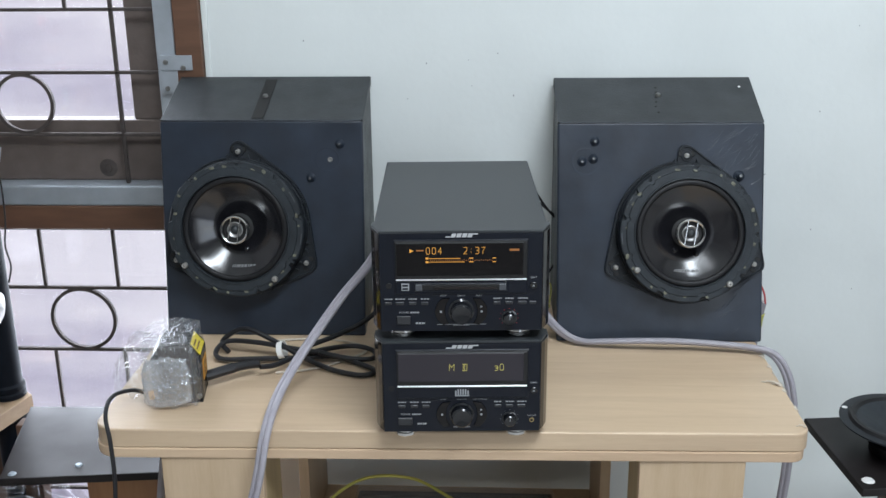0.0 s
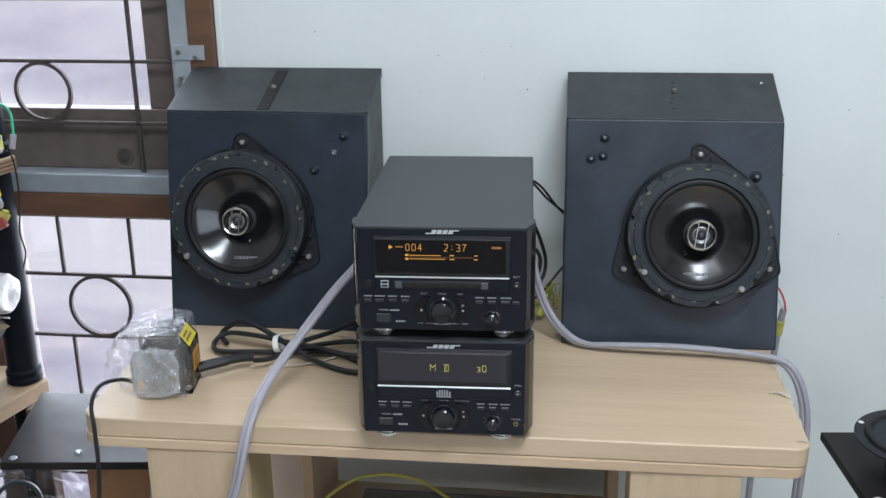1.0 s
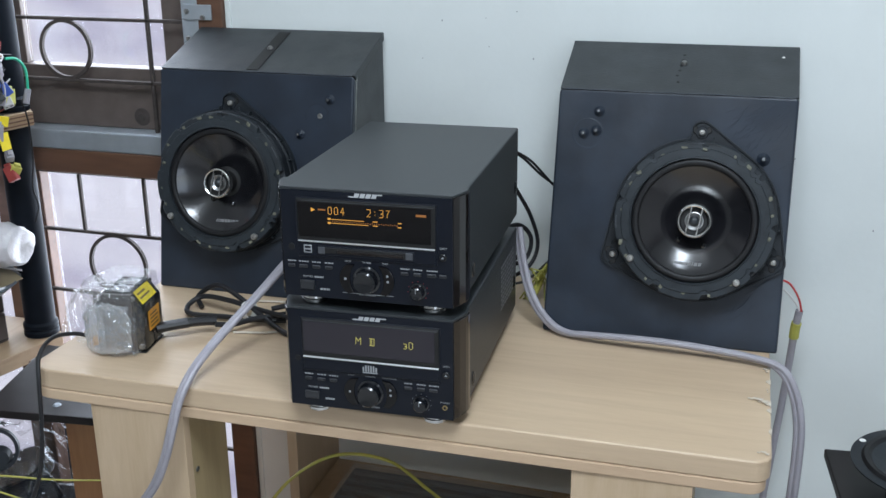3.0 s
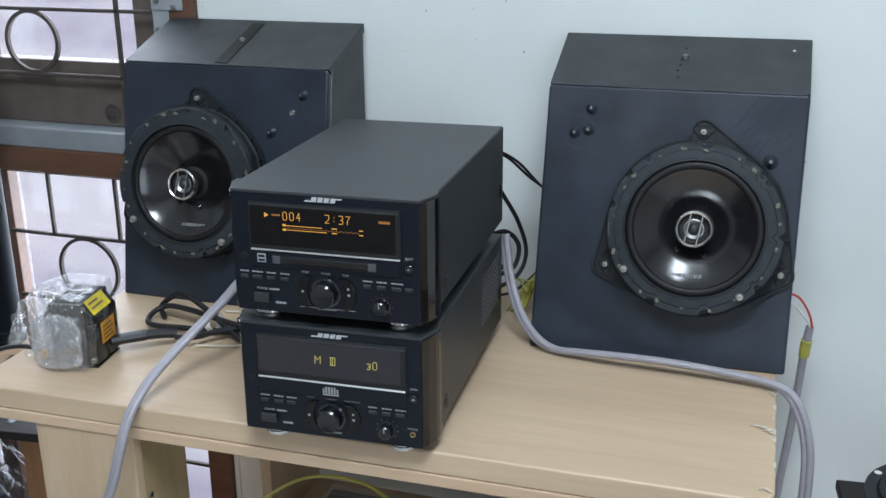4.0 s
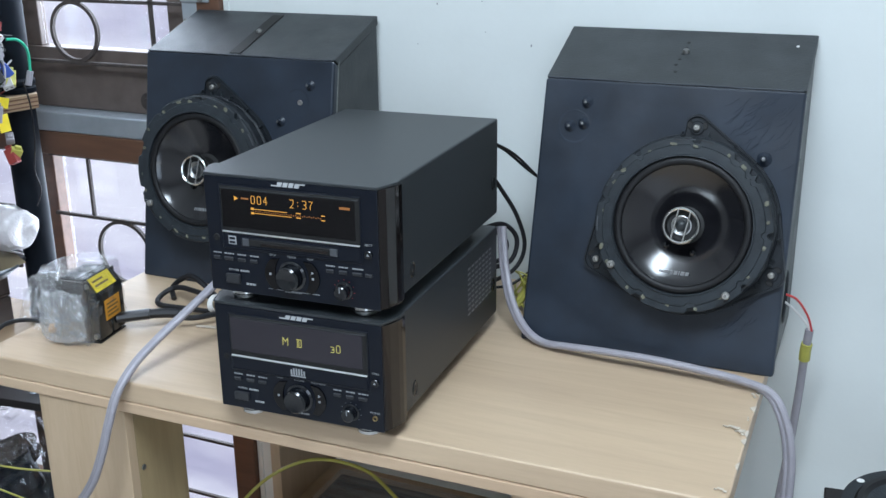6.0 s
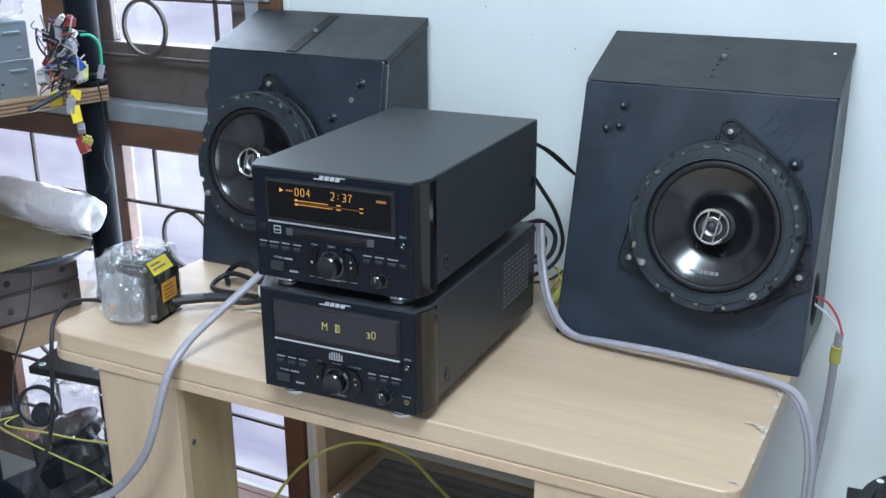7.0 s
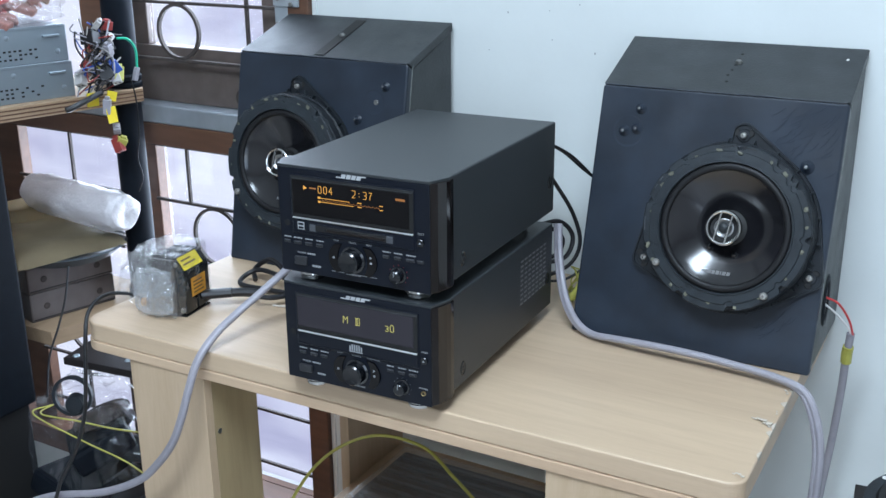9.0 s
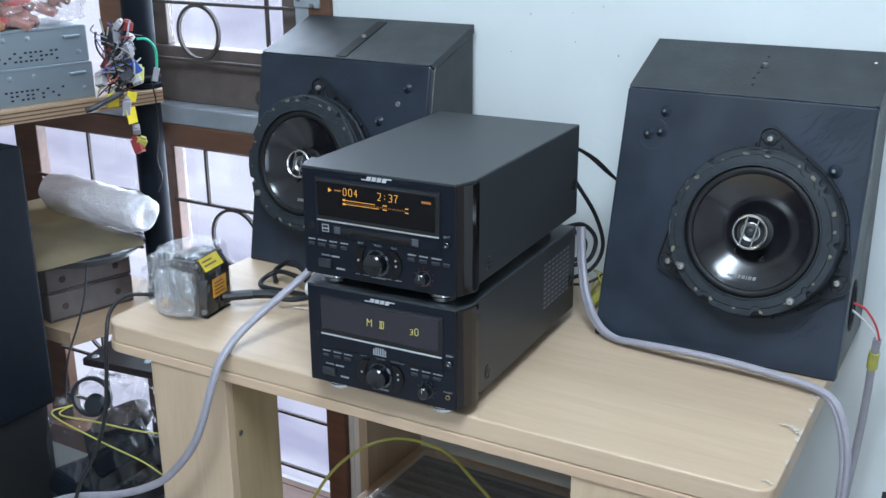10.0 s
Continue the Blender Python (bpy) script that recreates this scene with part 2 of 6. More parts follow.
def alone(name, bm, mat, label, category, kind="", smooth=False, m=None, group=""):
    ob = mesh_object(name, bm, mat, smooth)
    if m is not None:
        ob.matrix_world = m
    return tagged(ob, label, category, group, kind)


def box(x0, x1, y0, y1, z0, z1, bevel=0.0, segments=2, bm=None):
    bm2 = bmesh.new()
    bmesh.ops.create_cube(bm2, size=1.0, matrix=Matrix.LocRotScale(((x0 + x1) / 2, (y0 + y1) / 2, (z0 + z1) / 2), None, (abs(x1 - x0), abs(y1 - y0), abs(z1 - z0))))
    if bevel:
        bmesh.ops.bevel(bm2, geom=bm2.edges[:], offset=bevel, segments=segments, affect="EDGES", profile=0.5)
    return join(bm, bm2)


def join(bm, other):
    if bm is None:
        return other
    me = bpy.data.meshes.new("tmp")
    other.to_mesh(me)
    other.free()
    bm.from_mesh(me)
    bpy.data.meshes.remove(me)
    return bm


def prism(poly, a0, a1, axis="x", bevel=0.0, bm=None):
    """A polygon pushed along an axis. x: poly is (y, z); y: (x, z); z: (x, y)."""
    put = {"x": lambda a, p: (a, p[0], p[1]), "y": lambda a, p: (p[0], a, p[1]), "z": lambda a, p: (p[0], p[1], a)}[axis]
    bm2 = bmesh.new()
    lo = [bm2.verts.new(put(a0, p)) for p in poly]
    hi = [bm2.verts.new(put(a1, p)) for p in poly]
    bm2.faces.new(lo)
    bm2.faces.new(hi[::-1])
    for i in range(len(poly)):
        j = (i + 1) % len(poly)
        bm2.faces.new((lo[i], hi[i], hi[j], lo[j]))
    bmesh.ops.recalc_face_normals(bm2, faces=bm2.faces)
    if bevel:
        bmesh.ops.bevel(bm2, geom=bm2.edges[:], offset=bevel, segments=2, affect="EDGES", profile=0.5)
    return join(bm, bm2)


def lathe(profile, steps=48, m=None, bm=None, close=False):
    """A profile of (radius, height) turned about z."""
    bm2 = bmesh.new()
    rings = []
    for r, h in profile:
        if r < 1e-6:
            rings.append([bm2.verts.new((0, 0, h))] * steps)
        else:
            rings.append([bm2.verts.new((r * math.cos(2 * math.pi * k / steps), r * math.sin(2 * math.pi * k / steps), h)) for k in range(steps)])
    pairs = list(zip(rings, rings[1:]))
    if close:
        pairs.append((rings[-1], rings[0]))
    for a, b in pairs:
        for k in range(steps):
            j = (k + 1) % steps
            vs = []
            for v in (a[k], a[j], b[j], b[k]):
                if v not in vs:
                    vs.append(v)
            if len(vs) > 2:
                bm2.faces.new(vs)
    if m is not None:
        bmesh.ops.transform(bm2, matrix=m, verts=bm2.verts)
    return join(bm, bm2)


def spline(points, n=10):
    """A smooth line through the points."""
    p = [Vector(q) for q in points]
    p = [2 * p[0] - p[1]] + p + [2 * p[-1] - p[-2]]
    out = []
    for i in range(1, len(p) - 2):
        for k in range(n):
            t = k / n
            a, b, c, d = p[i - 1], p[i], p[i + 1], p[i + 2]
            out.append(0.5 * (2 * b + (c - a) * t + (2 * a - 5 * b + 4 * c - d) * t * t + (3 * b - a - 3 * c + d) * t ** 3))
    out.append(p[-2])
    return out


def tube(points, r, sides=8, n=10, flat=1.0, bm=None):
    pts = spline(points, n)
    bm2 = bmesh.new()
    up = Vector((0.13, 0.21, 0.97)).normalized()
    rings = []
    for i, q in enumerate(pts):
        d = (pts[min(i + 1, len(pts) - 1)] - pts[max(i - 1, 0)]).normalized()
        side = d.cross(up)
        if side.length < 0.05:
            side = d.cross(Vector((1, 0, 0)))
        side.normalize()
        up2 = side.cross(d).normalized()
        up = up2
        rings.append([bm2.verts.new(q + side * r * math.cos(2 * math.pi * k / sides) + up2 * r * flat * math.sin(2 * math.pi * k / sides)) for k in range(sides)])
    for a, b in zip(rings, rings[1:]):
        for k in range(sides):
            j = (k + 1) % sides
            bm2.faces.new((a[k], a[j], b[j], b[k]))
    bm2.faces.new(rings[0])
    bm2.faces.new(rings[-1][::-1])
    return join(bm, bm2)


def disc(x, y, z, r, h, axis="y", steps=24, bevel=0.0):
    """A round button or foot: from z (or y) outward by h."""
    b = min(bevel or 0.15 * h, r * 0.4)
    prof = [(0, 0), (r, 0), (r, h - b), (r - b, h), (0, h)]
    if axis == "y":
        m = Matrix.Translation((x, y, z)) @ Matrix.Rotation(radians(90), 4, "X")
    else:
        m = Matrix.Translation((x, y, z))
    return lathe(prof, steps, m)


def text_mesh(words, size, m, thick=0.0002):
    cu = bpy.data.curves.new("words", "FONT")
    cu.body, cu.size, cu.align_x, cu.align_y, cu.extrude, cu.resolution_u = words, size, "CENTER", "CENTER", thick, 2
    ob = bpy.data.objects.new("words", cu)
    scene.collection.objects.link(ob)
    bpy.context.view_layer.update()
    me = bpy.data.meshes.new_from_object(ob)
    bm = bmesh.new()
    bm.from_mesh(me)
    bmesh.ops.transform(bm, matrix=m, verts=bm.verts)
    bpy.data.objects.remove(ob)
    bpy.data.meshes.remove(me)
    return bm


def on_face(x, z, y=0.0):
    """A pose for flat things on a front face that looks along -y."""
    return Matrix.Translation((x, y, z)) @ Matrix.Rotation(radians(90), 4, "X")


# ---- the room ----
def structure(name, bm, mat, label, category="wall", smooth=False):
    return alone(name, bm, mat, label, category, "structure", smooth)


WX0, WX1, WZ0, WZ1 = -1.40, -0.297, 0.12, 1.95
wall = box(WX1, 2.1, WALL_Y, WALL_Y + 0.14, 0, 2.6)
box(-1.6, WX0, WALL_Y, WALL_Y + 0.14, 0, 2.6, bm=wall)
box(WX0, WX1, WALL_Y, WALL_Y + 0.14, WZ1, 2.6, bm=wall)
box(WX0, WX1, WALL_Y, WALL_Y + 0.14, 0, WZ0, bm=wall)
structure("wall_north", wall, M_WALL, "white painted plaster wall with small chips")
# Filler panel, added only to darken the far left.
structure("dark_filler", box(-1.6, WX0 - 0.002, WALL_Y - 0.02, WALL_Y - 0.001, 0, 2.2, 0.002), M_SASH, "dark brown filler panel added to darken the wall beside the window", "panel")
structure("wall_west", box(-1.74, -1.6, -1.6, WALL_Y + 0.14, 0, 2.6), M_ROOM, "plain unseen room wall, greyed to dim reflections")
structure("wall_east", box(2.1, 2.24, -1.6, WALL_Y + 0.14, 0, 2.6), M_ROOM, "plain unseen room wall, greyed to dim reflections")
# The opening is made up to suit the fill lamp.
south = box(-1.6, 1.0, -1.6, -1.46, 0, 2.6)
box(2.0, 2.1, -1.6, -1.46, 0, 2.6, bm=south)
box(1.0, 2.0, -1.6, -1.46, 2.1, 2.6, bm=south)
structure("wall_south", south, M_ROOM, "plain unseen room wall with an opening made for the fill lamp")
structure("floor", box(-1.74, 2.24, -1.6, WALL_Y + 0.14, -0.1, 0), M_FLOOR, "grey tiled floor", "floor")
structure("ceiling", box(-1.74, 2.24, -1.6, WALL_Y + 0.14, 2.6, 2.7), M_CEIL, "plain white ceiling", "ceiling")
structure("ground", box(-40, 40, -40, 40, -0.16, -0.12), M_FLOOR, "grey ground outside", "ground")

structure("trim", box(WX1 + 0.0005, WX1 + 0.010, WALL_Y - 0.003, WALL_Y + 0.002, WZ0, WZ1, 0.0015), M_WALL, "white painted plaster fillet beside the window frame", "trim")

# chips and pin holes in the paint
chips = [(0.05, 1.125), (0.115, 1.13), (0.12, 1.09), (0.16, 1.14), (0.77, 0.98), (0.655, 1.05), (0.70, 1.18), (0.02, 1.07), (0.185, 1.075), (0.66, 0.86), (0.735, 0.76), (-0.14, 1.16)]
wall_marks = bmesh.new()
for k, (cx, cz) in enumerate(chips):
    r = 0.0005 + 0.0005 * random.random()
    lathe([(0, 0.0006), (r, 0.0003), (r * 1.2, 0)], 7, Matrix.Translation((cx, WALL_Y - 0.0002, cz)) @ Matrix.Rotation(radians(90), 4, "X") @ Matrix.Diagonal((1, 0.7 + random.random(), 1, 1)), wall_marks)
alone("wall_chips", wall_marks, M_BADGE, "small grey-brown chips and pin holes in the white paint", "wall damage", "stuff")


# ---- the window ----
window = thing("window_1", "brown wooden window with iron grille and bright panes", "window")
window["kind"] = "structure"
fy0, fy1 = WALL_Y - 0.012, WALL_Y + 0.066
part("jamb", box(-0.339, WX1, fy0, fy1, WZ0, WZ1, 0.002), M_FRAME, window)
part("jamb", box(WX0, WX0 + 0.04, fy0, fy1, WZ0, WZ1, 0.002), M_FRAME, window)
part("mullion", box(-1.145, -1.076, WALL_Y + 0.020, WALL_Y + 0.044, WZ0, WZ1, 0.002), M_FRAME, window)
part("mullion", box(-0.790, -0.692, WALL_Y + 0.020, WALL_Y + 0.044, WZ0, 0.855, 0.002), M_FRAME, window)
part("mullion", box(-0.83, -0.755, fy0 + 0.012, fy1, 0.929, WZ1, 0.002), M_FRAME, window)
part("transom", box(WX0 + 0.04, -0.339, fy0 + 0.004, fy1, 0.855, 0.8945, 0.002), M_FRAME, window)
part("top_rail", box(WX0 + 0.04, -0.339, fy0, fy1, WZ1 - 0.05, WZ1, 0.002), M_FRAME, window)
part("sill", box(WX0 + 0.04, -0.339, fy0, fy1, WZ0, WZ0 + 0.05, 0.002), M_FRAME, window)
part("aluminium_track", box(WX0 + 0.04, -0.339, WALL_Y - 0.006, WALL_Y + 0.05, 0.8945, 0.928, 0.003), M_ALU, window, "dull aluminium track")
part("aluminium_jamb", box(-0.372, -0.341, WALL_Y - 0.004, WALL_Y + 0.05, 0.928, WZ1 - 0.05, 0.003), M_ALU, window, "dull aluminium side channel")
bracket = box(-0.364, -0.313, WALL_Y - 0.016, WALL_Y - 0.0125, 1.117, 1.140, 0.001)
box(-0.364, -0.338, WALL_Y - 0.0125, WALL_Y - 0.005, 1.080, 1.140, 0.001, bm=bracket)
part("latch_bracket", bracket, M_ALU, window, "bent aluminium latch bracket")
for sx, sz in ((-0.327, 1.121), (-0.354, 1.130), (-0.354, 1.089)):
    part("bracket_screw", disc(sx, WALL_Y - 0.0155, sz, 0.004, 0.004, "y", 10), M_STEEL, window)
# sliding sash behind the grille
sash = part("sash", box(-0.752, -0.374, WALL_Y + 0.030, WALL_Y + 0.062, 0.929, 1.030, 0.002), M_SASH, window, "dark brown sliding sash")
part("stile", box(-0.431, -0.374, WALL_Y + 0.036, WALL_Y + 0.054, 1.030, WZ1 - 0.05, 0.002), M_SASH, sash)
part("stile", box(-0.752, -0.698, WALL_Y + 0.036, WALL_Y + 0.054, 1.030, WZ1 - 0.05, 0.002), M_SASH, sash)
part("bolt_cap", lathe([(0, 0.004), (0.006, 0.004), (0.007, 0.0015), (0.014, 0.001), (0.015, 0)], 20, on_face(-0.481, 0.950, WALL_Y + 0.030)), M_IRON, sash)
for name, x0, x1, z0, z1 in (("pane", -0.698, -0.431, 1.030, WZ1 - 0.05), ("pane", -0.692, -0.339, WZ0 + 0.05, 0.855), ("pane", WX0 + 0.04, -0.790, WZ0 + 0.05, 0.855), ("pane", WX0 + 0.04, -0.790, 0.928, WZ1 - 0.05)):
    p = part(name, box(x0, x1, WALL_Y + 0.045, WALL_Y + 0.049, z0, z1), M_GLASS, window)
    p.visible_shadow = False

# iron grille of flat bars and rings
grille = thing("window_grille", "dark painted iron window grille with ring ornaments", "grille")
gy = WALL_Y + 0.012


def bar(x0, x1, z0, z1):
    part("bar", box(x0, x1, gy - 0.0035, gy + 0.0035, z0, z1, 0.0010, 1), M_IRON, grille)


def grille_ring(x, z, r):
    prof = [(r - 0.0028, -0.0032), (r + 0.0028, -0.0032), (r + 0.0028, 0.0032), (r - 0.0028, 0.0032)]
    part("ring", lathe(prof, 40, on_face(x, z, gy), close=True), M_IRON, grille, smooth=True)


B = 0.0028
for z in (1.63, 1.42, 1.208, 1.110, 1.010):
    bar(-0.752, -0.374, z - B, z + B)
for z in (0.851, 0.745, 0.631, 0.512, 0.356, 0.242):
    bar(-0.691, -0.340, z - B, z + B)
    bar(-1.075, -0.791, z - B, z + B)
bar(-0.446, -0.440, 0.929, 1.9)
for x, z0, z1 in ((-0.515, 1.211, 1.417), (-0.606, 0.748, 0.848), (-0.480, 0.748, 0.848), (-0.604, 0.515, 0.628), (-0.482, 0.515, 0.628), (-0.55, 0.359, 0.509), (-0.913, 0.748, 0.848), (-0.94, 0.245, 0.509), (-0.915, 0.515, 0.742)):
    bar(x - B, x + B, z0, z1)
grille_ring(-0.600, 1.060, 0.0465)
grille_ring(-0.547, 0.688, 0.0545)
grille_ring(-0.93, 0.43, 0.0545)

# added glowing sheet that stands for the daylight outside
back = bpy.data.materials.new("glowing_outside")
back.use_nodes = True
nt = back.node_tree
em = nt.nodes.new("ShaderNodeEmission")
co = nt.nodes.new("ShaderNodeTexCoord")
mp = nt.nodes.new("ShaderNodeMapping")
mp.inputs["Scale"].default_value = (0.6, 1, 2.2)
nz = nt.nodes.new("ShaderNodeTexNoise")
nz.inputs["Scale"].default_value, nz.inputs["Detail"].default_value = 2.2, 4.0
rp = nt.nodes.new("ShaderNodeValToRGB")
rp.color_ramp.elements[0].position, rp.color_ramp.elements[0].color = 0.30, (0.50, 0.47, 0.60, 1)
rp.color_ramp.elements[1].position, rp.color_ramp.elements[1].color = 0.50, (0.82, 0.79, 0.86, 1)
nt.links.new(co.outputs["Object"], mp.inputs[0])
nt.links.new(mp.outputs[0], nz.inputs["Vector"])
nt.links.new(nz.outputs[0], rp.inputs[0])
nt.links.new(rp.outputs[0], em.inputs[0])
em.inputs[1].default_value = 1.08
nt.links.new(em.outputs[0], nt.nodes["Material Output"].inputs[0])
structure("backdrop", box(-4.0, 1.5, 2.05, 2.07, -0.1, 3.2), back, "glowing sheet standing for the bright outside", "backdrop")

# panel lamp on the ceiling, out of view
lamp = thing("ceiling_light", "white panel lamp on the ceiling", "ceiling light", pose(0.46, 0.16, 2.6))
part("housing", box(-0.62, 0.62, -0.32, 0.32, -0.045, 0, 0.004), M_WHITE, lamp)
part("diffuser", box(-0.59, 0.59, -0.30, 0.30, -0.052, -0.0455, 0.002), glow("panel_glow", (0.93, 0.97, 1.0), 4.0), lamp)


# ---- the table ----
table = thing("table", "light wood laminate table with a doubled top and chipped edge", "table")


def rounded_top(x0, x1, y_left, y_right, y1, r_left, r_right, steps=8):
    """Outline with two rounded front corners; the front edge may run askew."""
    pts = []
    for cx, y0, r, a0 in ((x0, y_left, r_left, 180), (x1, y_right, r_right, 270)):
        ox = cx + r if a0 == 180 else cx - r
        for k in range(steps + 1):
            a = radians(a0 + 90 * k / steps)
            pts.append((ox + r * math.cos(a), y0 + r + r * math.sin(a)))
    return pts + [(x1 - 0.008, y1), (x0, y1)]


def bullnose(outline, z0, z1, radius, steps=5):
    """A board whose upper edge is rolled over."""
    bm_ = bmesh.new()
    cx = sum(p[0] for p in outline) / len(outline)
    levels = [(0.0, z0)] + [(radius * (1 - math.cos(radians(90 * k / steps))), z1 - radius + radius * math.sin(radians(90 * k / steps))) for k in range(steps + 1)]
    n = len(outline)
    rings = []
    for d, z in levels:
        ring = []
        for k in range(n):
            p, q, r = (Vector(outline[j % n]) for j in (k - 1, k, k + 1))
            normal = ((q - p).normalized() + (r - q).normalized()).normalized()
            normal = Vector((-normal.y, normal.x))
            if k > n - 3:
                normal = Vector((-1 if q.x > cx else 1, 0)) * 0.2
            ring.append(bm_.verts.new((q.x + normal.x * d, q.y + normal.y * d, z)))
        rings.append(ring)
    bm_.faces.new(rings[0])
    bm_.faces.new(rings[-1])
    for lo, hi in zip(rings, rings[1:]):
        for k in range(n):
            j = (k + 1) % n
            bm_.faces.new((lo[k], lo[j], hi[j], hi[k]))
    return bm_


part("tabletop", bullnose(rounded_top(-0.338, 0.5415, 1.183, 1.199, 1.662, 0.030, 0.020), 0.7264, 0.75, 0.0026), M_TABLE, table)
part("lower_board", prism(rounded_top(-0.340, 0.5385, 1.1815, 1.1975, 1.662, 0.032, 0.020), 0.7115, 0.7250, "z", 0.0014), M_TABLE_EDGE, table)
for x0, x1, y0 in ((-0.254, -0.127, 1.186), (0.338, 0.466, 1.198)):
    leg = part("leg", box(x0, x1, y0, y0 + 0.014, 0, 0.7113, 0.001), M_LEG, table)
    inner = x1 if x0 < 0 else x0
    s0, s1 = (inner - 0.015, inner - 0.0005) if x0 < 0 else (inner + 0.0005, inner + 0.015)
    part("leg_side", box(s0, s1, y0 + 0.0145, y0 + 0.099, 0, 0.7113, 0.001), M_LEG_SHADED, leg, "side board with its shade put into the olive colour")
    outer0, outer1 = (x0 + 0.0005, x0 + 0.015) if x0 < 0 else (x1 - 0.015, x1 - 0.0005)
    part("leg_side", box(outer0, outer1, y0 + 0.0145, y0 + 0.099, 0, 0.7113, 0.001), M_LEG_SHADED, leg)
for x in (-0.142, 0.332):
    part("rear_panel", box(x - 0.008, x + 0.008, 1.50, 1.66, 0, 0.7113, 0.001), M_LEG, table)
part("lower_shelf", box(-0.133, 0.323, 1.30, 1.655, 0.375, 0.392, 0.001), M_LEG, table)
part("leg_screw", disc(0, 0, 0, 0.0035, 0.0015, "z", 12), M_STEEL, table, m=Matrix.Translation((-0.1272, 1.208, 0.628)) @ Matrix.Rotation(radians(90), 4, "Y"))
chips2 = bmesh.new()
rngc = random.Random(21)
for cy in (1.268, 1.318, 1.335, 1.392, 1.43, 1.442):
    cx = 0.5415 - 0.008 * (cy - 1.2) / 0.46
    w, d = rngc.uniform(0.002, 0.006), rngc.uniform(0.003, 0.008)
    prism([(cx - w, cy - 0.2 * d), (cx - 0.4 * w, cy - d), (cx + 0.0006, cy - 1.4 * d), (cx + 0.0006, cy + d), (cx - 0.3 * w, cy + 0.7 * d), (cx - 0.8 * w, cy + 0.3 * d)], 0.7440, 0.7507, "z", bm=chips2)
for cy, ln, turn_ in ((1.438, 0.020, 2.2), (1.415, 0.016, 1.9), (1.335, 0.024, 2.75), (1.328, 0.014, 2.4), (1.36, 0.012, 1.7), (1.215, 0.012, 2.9)):
    # slivers of lifted laminate
    cx = 0.5385 - 0.008 * (cy - 1.2) / 0.46
    dx, dy = math.cos(turn_) * ln, math.sin(turn_) * ln * 0.6
    wx, wy = -dy * 0.13, dx * 0.13
    for k in range(4):
        f0, f1 = k / 4, (k + 1) / 4
        z = 0.7503 + 0.0030 * math.sin(math.pi * (f0 + f1) / 2)
        prism([(cx + dx * f0 - wx * (1 - f0), cy + dy * f0 - wy * (1 - f0)), (cx + dx * f1 - wx * (1 - f1), cy + dy * f1 - wy * (1 - f1)), (cx + dx * f1 + wx * (1 - f1 * 0.7), cy + dy * f1 + wy * (1 - f1 * 0.7)), (cx + dx * f0 + wx * (1 - f0 * 0.7), cy + dy * f0 + wy * (1 - f0 * 0.7))], z, z + 0.0008, "z", bm=chips2)
tagged(part("torn_edge", chips2, M_CHIP, table, "torn pale chipboard along the edge"), kind="stuff")


# ---- speaker boxes ----
LEAN, RISE, DEEP, TALL = 0.056, 0.3135, 0.184, 0.357     # front top back and up, depth, height at the wall


def front_frame(u, v, d=0.0):
    """A pose on the sloping front: x across, y up the slope, z outward."""
    ln = math.hypot(LEAN, RISE)
    cy, cz = LEAN / ln, RISE / ln
    rot = Matrix(((1, 0, 0, 0), (0, cy, -cz, 0), (0, cz, cy, 0), (0, 0, 0, 1)))
    return Matrix.Translation((u, v * cy - d * cz, v * cz + d * cy)) @ rot


